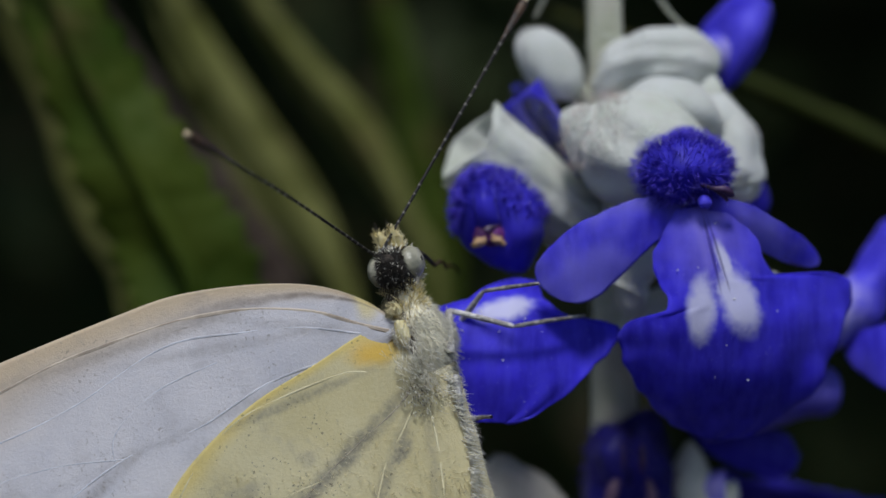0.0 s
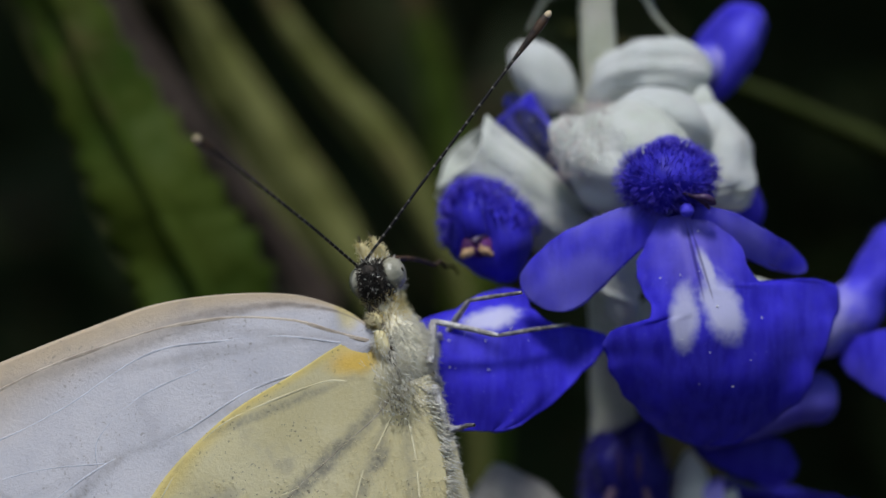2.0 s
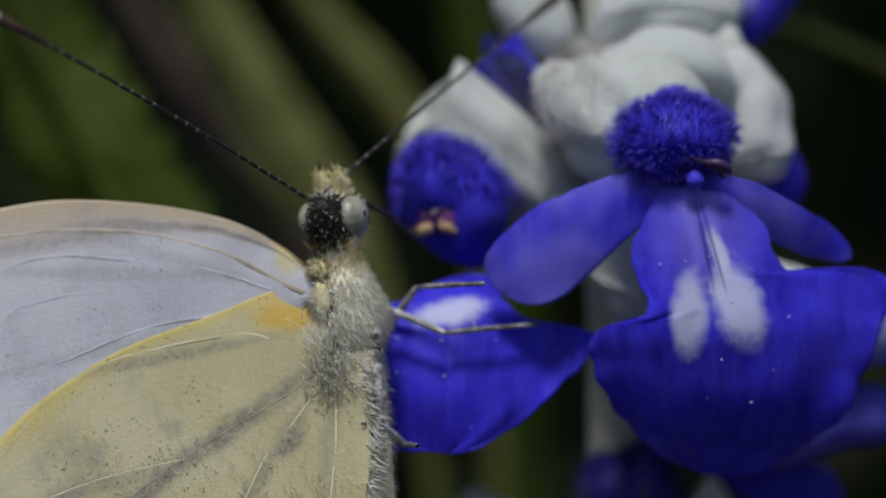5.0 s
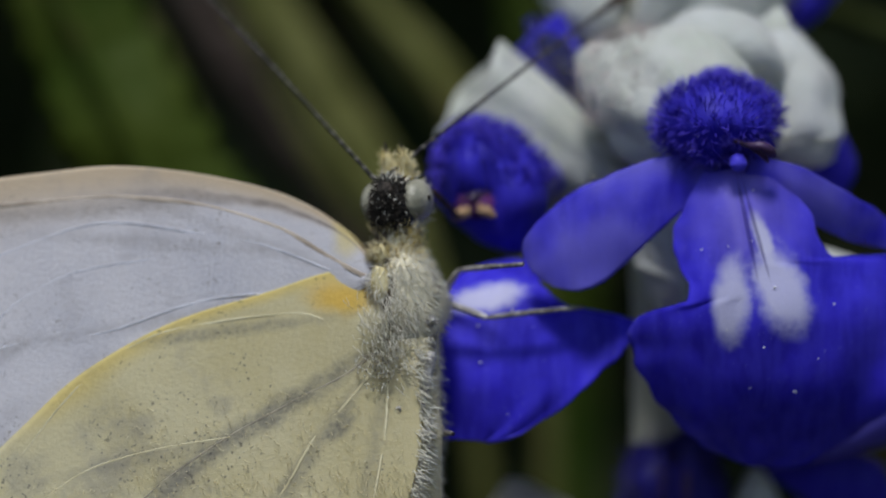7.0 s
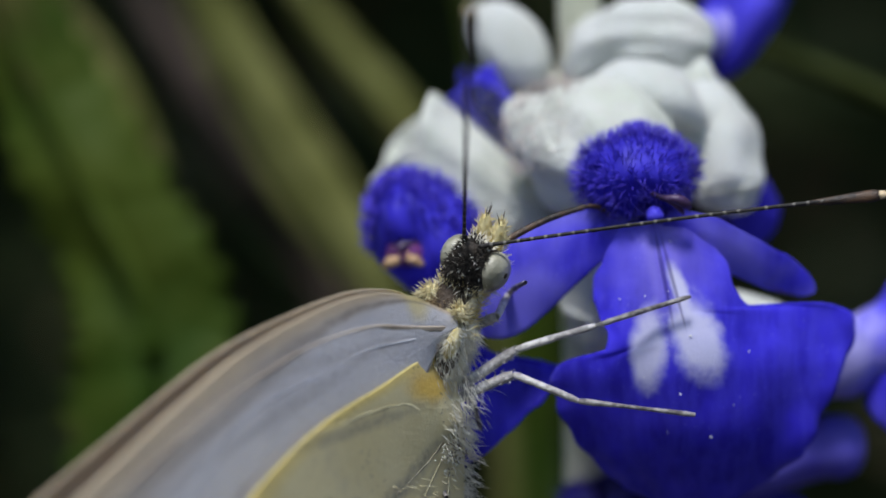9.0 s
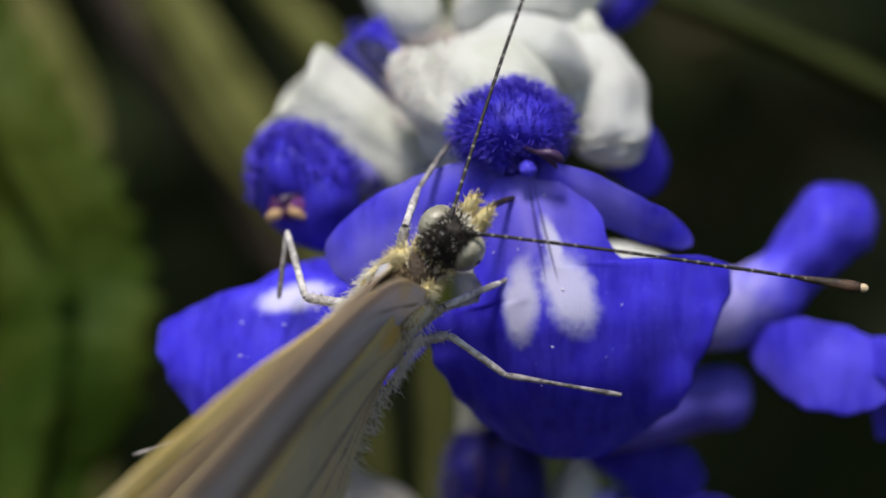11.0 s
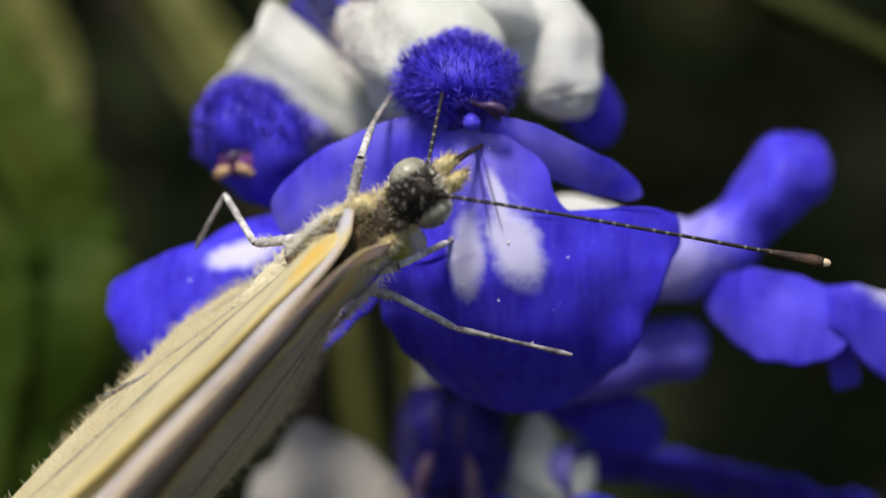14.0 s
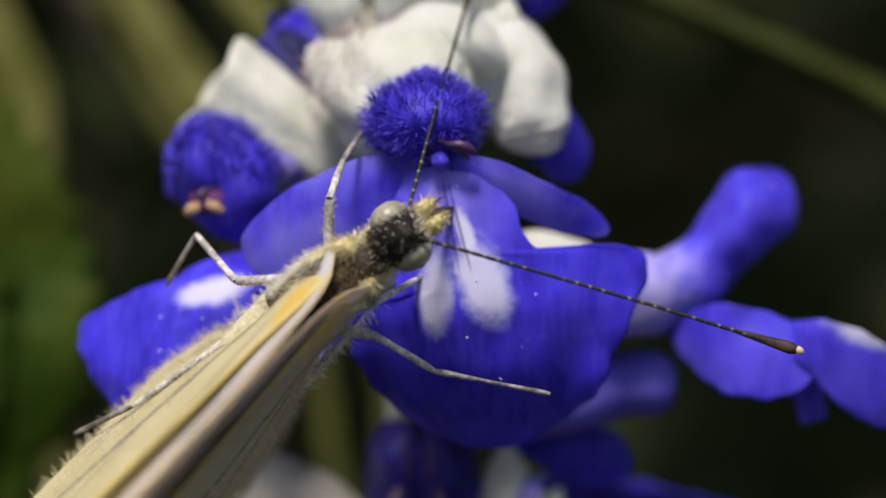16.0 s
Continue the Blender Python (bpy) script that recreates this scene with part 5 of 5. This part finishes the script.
# ---- movement ----
BODY = [
    (0, (-0.84, -6.00, -5.59), (-0.306, 0.000, 0.952), (-0.952, 0.000, -0.306), 0, 3, (-0.306, 0.000, 0.952), (-0.952, 0.000, -0.306)),
    (0.5, (-1.16, -6.00, -5.16), (-0.248, 0.000, 0.968), (-0.968, 0.000, -0.248), 0, 3, (-0.248, 0.000, 0.968), (-0.968, 0.000, -0.248)),
    (1, (-1.21, -6.00, -5.43), (-0.274, 0.000, 0.961), (-0.961, 0.000, -0.274), 0, 3, (-0.274, 0.000, 0.961), (-0.961, 0.000, -0.274)),
    (1.5, (-1.14, -6.00, -5.15), (-0.253, 0.000, 0.967), (-0.967, 0.000, -0.253), 0, 3, (-0.253, 0.000, 0.967), (-0.967, 0.000, -0.253)),
    (2, (-1.05, -6.00, -5.61), (-0.284, 0.000, 0.958), (-0.958, 0.000, -0.284), 0, 3, (-0.284, 0.000, 0.958), (-0.958, 0.000, -0.284)),
    (2.5, (-1.11, -6.00, -5.62), (-0.281, 0.000, 0.959), (-0.959, 0.000, -0.281), 0, 3, (-0.281, 0.000, 0.959), (-0.959, 0.000, -0.281)),
    (3, (-1.09, -6.00, -5.09), (-0.249, 0.000, 0.968), (-0.968, 0.000, -0.249), 0, 3, (-0.249, 0.000, 0.968), (-0.968, 0.000, -0.249)),
    (3.5, (-0.82, -6.00, -4.16), (-0.140, 0.000, 0.990), (-0.990, 0.000, -0.140), 0, 3, (-0.140, 0.000, 0.990), (-0.990, 0.000, -0.140)),
    (4, (-0.71, -6.00, -4.26), (-0.128, 0.000, 0.991), (-0.991, 0.000, -0.128), 0, 3, (-0.128, 0.000, 0.991), (-0.991, 0.000, -0.128)),
    (6.3, (-0.19, -6.00, -4.14), (-0.105, 0.000, 0.994), (-0.994, 0.000, -0.105), 0, 3, (-0.105, 0.000, 0.994), (-0.994, 0.000, -0.105)),
    (6.5, (0.05, -6.00, -5.53), (-0.255, 0.000, 0.967), (-0.967, 0.000, -0.255), 0, 3, (-0.255, 0.000, 0.967), (-0.967, 0.000, -0.255)),
    (7, (0.19, -6.00, -4.24), (-0.064, 0.000, 0.997), (-0.997, 0.000, -0.064), 0, 3, (-0.064, 0.000, 0.997), (-0.997, 0.000, -0.064)),
    (7.5, (0.17, -6.00, -5.02), (-0.139, 0.000, 0.990), (-0.990, 0.000, -0.139), 0, 3, (-0.139, 0.000, 0.990), (-0.990, 0.000, -0.139)),
    (8, (1.67, -5.70, -5.17), (-0.031, -0.138, 0.990), (-0.952, -0.298, -0.071), 18, 2, (-0.328, -0.247, 0.912), (-0.701, -0.583, -0.410)),
    (8.5, (2.47, -6.22, -3.70), (0.371, -0.121, 0.921), (-0.705, -0.681, 0.195), 40, 2, (-0.304, -0.515, 0.802), (-0.793, -0.330, -0.513)),
    (9, (4.13, -7.38, -4.18), (0.404, -0.017, 0.915), (-0.514, -0.832, 0.211), 36, 2, (-0.138, -0.553, 0.822), (-0.576, -0.630, -0.521)),
    (9.5, (5.88, -7.67, -4.73), (0.383, 0.011, 0.924), (-0.389, -0.905, 0.172), 28, 2, (0.180, -0.125, 0.975), (-0.242, -0.965, -0.080)),
    (9.8, (6.95, -7.67, -4.51), (0.383, 0.011, 0.924), (-0.389, -0.905, 0.172), 28, 2, (0.180, -0.125, 0.975), (-0.242, -0.965, -0.080)),
    (11.8, (7.23, -8.75, -3.97), (0.822, -0.062, 0.565), (-0.009, -0.995, -0.095), 62, 0, (0.338, -0.929, 0.151), (-0.613, -0.339, -0.714)),
    (12, (7.51, -8.75, -3.77), (0.822, -0.062, 0.565), (-0.009, -0.995, -0.095), 62, 0, (0.338, -0.929, 0.151), (-0.613, -0.339, -0.714)),
    (12.5, (7.20, -8.75, -4.20), (0.822, -0.062, 0.565), (-0.009, -0.995, -0.095), 62, 0, (0.345, -0.927, 0.145), (-0.585, -0.339, -0.737)),
    (13, (7.38, -8.75, -3.71), (0.822, -0.062, 0.565), (-0.009, -0.995, -0.095), 62, 0, (0.338, -0.929, 0.151), (-0.581, -0.339, -0.740)),
    (13.5, (7.12, -8.75, -3.79), (0.822, -0.062, 0.565), (-0.009, -0.995, -0.095), 62, 0, (0.317, -0.933, 0.169), (-0.621, -0.339, -0.707)),
    (14, (7.57, -8.75, -3.47), (0.822, -0.062, 0.565), (-0.009, -0.995, -0.095), 62, 0, (0.317, -0.933, 0.169), (-0.621, -0.339, -0.707)),
    (14.5, (7.79, -8.75, -3.53), (0.822, -0.062, 0.565), (-0.009, -0.995, -0.095), 62, 0, (0.310, -0.935, 0.175), (-0.624, -0.339, -0.705)),
    (15, (7.89, -8.75, -3.61), (0.822, -0.062, 0.565), (-0.009, -0.995, -0.095), 62, 0, (0.310, -0.935, 0.175), (-0.624, -0.339, -0.705)),
    (15.5, (8.03, -8.75, -3.56), (0.822, -0.062, 0.565), (-0.009, -0.995, -0.095), 62, 0, (0.310, -0.935, 0.175), (-0.624, -0.339, -0.705)),
    (16, (8.00, -8.75, -3.61), (0.822, -0.062, 0.565), (-0.009, -0.995, -0.095), 62, 0, (0.310, -0.935, 0.175), (-0.624, -0.339, -0.705)),
]
STANCES = {  # per leg: hip on the body, segment lengths, then knee, ankle and toe where it stands
    "right fore": ((-0.40, -0.80, -1.20), (2.50, 3.10, 3.70), [[(0.37, -5.05, -3.46), (3.33, -5.17, -4.38), (6.77, -3.91, -3.91)], [(7.22, -6.59, -3.64), (10.17, -6.40, -2.71), (13.63, -5.69, -1.59)], [(10.19, -8.39, -3.78), (11.40, -5.63, -3.05), (12.61, -2.25, -2.15)]]),
    "right middle": ((-0.90, -0.80, -1.20), (2.40, 2.60, 4.40), [[(0.63, -4.70, -6.81), (0.30, -7.16, -7.59), (0.04, -2.94, -8.81)], [(7.16, -6.57, -4.54), (9.57, -6.47, -5.49), (13.85, -5.53, -5.98)], [(9.84, -7.06, -5.00), (12.10, -6.82, -6.27), (16.29, -5.88, -7.23)]]),
    "right hind": ((-1.40, -0.70, -1.10), (2.20, 2.40, 3.00), [[(0.86, -6.86, -8.34), (1.65, -4.63, -8.74), (2.28, -7.55, -8.45)], [(4.52, -7.51, -8.02), (4.31, -5.27, -8.85), (4.93, -8.20, -8.98)], [(6.60, -6.90, -5.60), (5.20, -5.60, -7.20), (3.40, -4.60, -8.60)]]),
    "left fore": ((1.00, 0.70, -1.20), (2.50, 2.80, 3.00), [[(0.73, -3.08, -4.52), (2.05, -4.77, -2.73), (4.53, -6.43, -2.38)], [(6.61, -7.24, -2.39), (6.76, -4.55, -1.60), (7.65, -7.38, -1.13)], [(8.63, -8.32, 0.10), (8.68, -5.86, 1.44), (9.17, -3.25, 2.84)]]),
    "left middle": ((-0.20, 0.80, -1.20), (2.40, 3.40, 2.60), [[(0.18, -2.94, -5.83), (-0.09, -6.20, -6.73), (-0.23, -3.91, -7.93)], [(5.25, -4.07, -5.28), (5.83, -7.39, -5.72), (5.80, -4.99, -6.71)], [(4.85, -8.18, -3.00), (2.99, -5.89, -1.31), (1.62, -5.10, -3.38)]]),
    "left hind": ((-1.40, 0.70, -1.10), (2.20, 4.40, 3.60), [[(-0.09, -3.96, -7.93), (-0.24, 0.21, -9.32), (0.04, -3.36, -9.59)], [(3.51, -5.49, -7.58), (2.55, -1.44, -9.02), (2.61, -5.03, -9.34)], [(4.76, -8.12, -5.19), (1.17, -8.71, -7.67), (-1.59, -6.76, -8.91)]]),
}
FEELERS = [  # seconds, then where the tips of the right and left antenna and of the proboscis point
    (0, (4.01, -2.63, 11.02), (-10.89, -16.73, 3.78), (-0.20, -2.37, -1.60), (0.40, -0.26, -1.70), (1.15, 3.87, -1.99)),
    (0.5, (5.66, -3.43, 10.67), (-8.43, -18.24, 4.13), (0.31, -2.71, -1.37), (0.86, -0.58, -1.47), (1.50, 3.56, -1.73)),
    (1, (5.40, -7.95, 10.70), (-10.31, -17.05, 4.50), (0.19, -2.62, -1.02), (0.76, -0.50, -1.17), (1.44, 3.63, -1.52)),
    (1.5, (5.74, -7.99, 10.89), (-8.92, -17.93, 4.36), (0.05, -2.53, -1.22), (0.61, -0.40, -1.36), (1.26, 3.73, -1.69)),
    (2, (5.74, -7.91, 10.34), (-9.20, -17.68, 4.15), (0.39, -2.65, -1.07), (0.88, -0.51, -1.16), (1.41, 3.65, -1.42)),
    (2.5, (4.29, -2.49, 10.75), (-9.49, -17.75, 3.69), (-0.99, -2.74, 1.33), (-0.20, -0.69, 1.23), (0.50, 3.20, -0.18)),
    (3, (6.2, -2.0, 11.4), (-9.57, -17.76, 3.93), (0.54, -2.74, 0.47), (1.01, -0.59, 0.40), (1.53, 3.57, 0.18)),
    (3.5, (4.89, 2.02, 10.10), (-6.45, -19.14, 3.77), (1.15, -2.73, -0.48), (1.48, -0.56, -0.58), (1.76, 3.62, -0.86)),
    (4, (7.09, 0.35, 9.62), (-4.98, -19.47, 3.77), (1.14, -2.64, -0.59), (1.45, -0.46, -0.66), (1.70, 3.73, -0.86)),
    (6.3, (6.94, 2.99, 8.04), (-8.23, -0.36, 6.65), (2.14, -2.96, -0.70), (2.37, -0.78, -0.74), (2.50, 3.42, -0.89)),
    (6.6, (6.86, 1.35, 8.53), (-7.3, -2.4, 8.9), (0.64, -2.10, -0.94), (0.85, 0.09, -0.99), (0.92, 4.28, -1.16)),
    (7, (8.08, 2.00, 8.50), (-7.68, -0.74, 7.16), (1.78, -2.41, -0.64), (1.99, -0.22, -0.69), (2.06, 3.98, -0.84)),
    (7.3, (9.29, 0.38, 7.80), (-6.62, -0.05, 6.97), (1.32, -2.26, -0.85), (1.54, -0.07, -0.90), (1.63, 4.13, -1.06)),
    (7.6, (6.89, 2.23, 8.48), (-8.10, 3.23, 8.49), (0.89, -2.10, -0.83), (1.11, 0.09, -0.88), (1.22, 4.29, -1.06)),
    (8, (13.01, -2.53, 6.53), (-2.30, 3.78, 9.77), (2.81, -6.31, 3.57), (3.82, -4.36, 3.46), (5.51, -4.26, -0.39)),
    (8.5, (15.54, 1.21, 2.72), (3.34, 5.75, 8.15), (6.97, -3.41, 2.09), (8.02, -1.61, 1.39), (8.96, 2.38, 0.45)),
    (9, (20.46, -7.53, 2.20), (6.91, -20.44, 7.55), (9.77, -5.52, 1.72), (10.73, -3.67, 1.04), (11.52, 0.35, 0.11)),
    (9.5, (22.34, -9.35, 0.00), (9.03, -20.06, 7.97), (11.23, -4.84, 0.32), (12.23, -3.03, -0.45), (13.06, 0.93, -1.57)),
    (11.8, (24.50, -4.19, -4.89), (11.07, 2.51, 6.95), (11.88, -4.75, 0.27), (12.03, -2.55, 0.20), (11.99, 1.64, -0.01)),
    (12.5, (25.13, -6.41, -5.37), (10.42, 3.03, 5.84), (13.07, -5.26, 0.15), (13.20, -3.07, 0.08), (13.16, 1.13, -0.11)),
    (13, (24.55, -3.50, -3.68), (11.75, 3.21, 6.00), (12.84, -4.92, 0.33), (13.05, -2.73, 0.28), (13.13, 1.47, 0.11)),
    (13.5, (24.95, -5.58, -4.46), (10.87, 3.10, 6.15), (13.51, -5.55, 0.38), (13.68, -3.36, 0.31), (13.69, 0.83, 0.11)),
    (14, (25.32, -5.08, -3.75), (11.04, 2.60, 7.31), (12.52, -4.72, 0.50), (12.65, -2.52, 0.41), (12.59, 1.67, 0.16)),
    (14.5, (25.46, -5.02, -4.09), (11.53, 1.43, 8.85), (12.53, -4.62, 0.26), (12.64, -2.42, 0.15), (12.53, 1.77, -0.13)),
    (15, (25.38, -4.96, -4.87), (11.87, 1.47, 8.72), (12.75, -4.65, 0.24), (12.86, -2.46, 0.12), (12.77, 1.73, -0.17)),
    (15.5, (25.50, -5.31, -5.30), (12.54, 1.43, 8.77), (12.88, -4.61, 0.10), (13.01, -2.41, -0.02), (12.96, 1.78, -0.33)),
    (16, (25.61, -6.01, -5.54), (12.73, 1.41, 8.73), (12.73, -4.50, -0.41), (12.86, -2.31, -0.55), (12.81, 1.88, -0.89)),
]
HEAD_ROLL = ((7.6, 72), (8.5, 20), (9.8, 12), (11.8, -4), (16.1, -4))  # seconds, degrees
SPANS = ((0.0, 8.4, 0), (8.75, 10.0, 1), (11.5, 16.0, 2))


def frame_of(ahead, up):
    """Turn with x ahead and z dorsal."""
    x = Vector(ahead).normalized()
    z = Vector(up)
    z = (z - x * z.dot(x)).normalized()
    y = z.cross(x)
    return Matrix((x, y, z)).transposed()


def body_at(t):
    rows = BODY
    for a, b in zip(rows, rows[1:]):
        if t <= b[0]:
            k = min(max((t - a[0]) / (b[0] - a[0]), 0.0), 1.0)
            place = Vector(a[1]).lerp(Vector(b[1]), k)
            q = frame_of(a[2], a[3]).to_quaternion().slerp(frame_of(b[2], b[3]).to_quaternion(), k)
            w = frame_of(a[6], a[7]).to_quaternion().slerp(frame_of(b[6], b[7]).to_quaternion(), k)
            return Matrix.LocRotScale(place * MM, q, None), a[4] + (b[4] - a[4]) * k, a[5] + (b[5] - a[5]) * k, q.inverted() @ w
    return body_at(rows[-1][0])


HIND_LEAD = [  # seconds, then degrees by which the hindwings reach forward and stand off, and millimetres by which their roots slide ahead
    (0, 0, 0, 0), (7.6, 0, 0, 0), (8.0, 12, 2.0, -0.5), (8.5, 16, 4.5, -1.4), (9.0, 29, 6.5, -1.8), (9.5, 38, 9.0, -2.2), (9.8, 38, 9.0, -2.0), (11.8, 22, 0.8, 0), (16, 26, 1.3, 0)]


def aim(a, b, ref=(0.1, -1.0, 0.25)):
    """Pose at a with x towards b."""
    return Matrix.LocRotScale(Vector(a) * MM, frame_of(Vector(b) - Vector(a), ref), None)


def joints_at(stands, t):
    """Where the joints of a leg stand; between two stands they swing over."""
    for (a0, a1, ka), (b0, b1, kb) in zip(SPANS, SPANS[1:]):
        if a1 < t < b0:
            k = (t - a1) / (b0 - a1)
            k = k * k * (3 - 2 * k)
            return [Vector(p).lerp(Vector(q), k) for p, q in zip(stands[ka], stands[kb])]
    k = next(k for a0, a1, k in SPANS if a0 <= t <= a1)
    return [Vector(p) for p in stands[k]]


def motions():
    times = sorted({round(b[0], 2) for b in BODY} | {f[0] for f in FEELERS} | {7.7, 7.85, 8.12, 8.25, 8.4, 8.6, 8.75, 10.0, 10.5, 11.0, 11.5})
    walk(butterfly, [(t, body_at(t)[0]) for t in times])
    for s, fore, hind in zip((-1, 1), wing_parts, hind_parts):
        first = fore.location.copy()
        for ob, share in ((fore, 0.0), (hind, 1.0)):
            place = ob.location.copy()
            rows = []
            for t in times:
                _, sweep, splay, turn = body_at(t)
                lead, off, slide = along(HIND_LEAD, t)
                back = Euler((radians(-s * (splay + (0.3 + 0.165 * (18 - lead) + off) * share)), radians(lead * share), 0)).to_quaternion()
                aside = (turn.inverted() @ (place - first)).y  # keeps the pair of a side in one plane
                at = place - turn @ Vector((0, aside, 0)) + Vector((sweep / 62 * 0.6 * MM, 0, 0)) + turn @ Vector((slide * MM * share, 0, 0))
                rows.append((t, Matrix.LocRotScale(at, turn @ back, None)))
            walk(ob, rows)
    hip_end = abdomen.location.copy()
    walk(abdomen, [(t, Matrix.LocRotScale(hip_end, body_at(t)[3].slerp(Euler((0, 0, 0)).to_quaternion(), 0.15) @ Euler((0, radians(body_at(t)[1] * 0.75), 0)).to_quaternion(), None)) for t in times])
    nape = head.location.copy()
    walk(head, [(t, Matrix.LocRotScale(nape, Euler((radians(along(HEAD_ROLL, t)[0]), 0, 0)), None)) for t in times])
    for name, (hip, lengths, stands) in STANCES.items():
        femur, tibia, tarsus = legs[name]
        rows = [[], [], []]
        for t in times:
            body = body_at(t)[0]
            start = (body @ (Vector(hip) * MM)) / MM
            knee, ankle, toe = joints_at(stands, t)
            poses = [aim(start, knee)]
            k1 = start + (knee - start).normalized() * lengths[0]
            poses.append(aim(k1, ankle))
            k2 = k1 + (ankle - k1).normalized() * lengths[1]
            poses.append(aim(k2, toe))
            rows[0].append((t, body.inverted() @ poses[0]))
            rows[1].append((t, poses[0].inverted() @ poses[1]))
            rows[2].append((t, poses[0].inverted() @ poses[2]))
        for ob, r in zip((femur, tibia, tarsus), rows):
            walk(ob, r)
    for k, (ob, base) in enumerate(zip(antennae, ANT_BASE)):
        rows = []
        for f in FEELERS:
            body = body_at(f[0])[0]
            rows.append((f[0], body.inverted() @ aim((body @ (base * MM)) / MM, f[1 + k])))
        walk(ob, rows)
    rows = [[], [], []]
    for f in FEELERS:
        body = body_at(f[0])[0]
        a = (body @ ((HEAD + Vector((0.9, 0, -0.6))) * MM)) / MM
        poses = []
        for aim_at, ln in zip(f[3:], PROBOSCIS):
            poses.append(aim(a, aim_at, (0.0, -0.2, 1.0)))
            a = a + (Vector(aim_at) - a).normalized() * ln
        rows[0].append((f[0], body.inverted() @ poses[0]))
        rows[1].append((f[0], poses[0].inverted() @ poses[1]))
        rows[2].append((f[0], poses[0].inverted() @ poses[2]))
    for ob, r in zip(proboscis, rows):
        walk(ob, r)


motions()
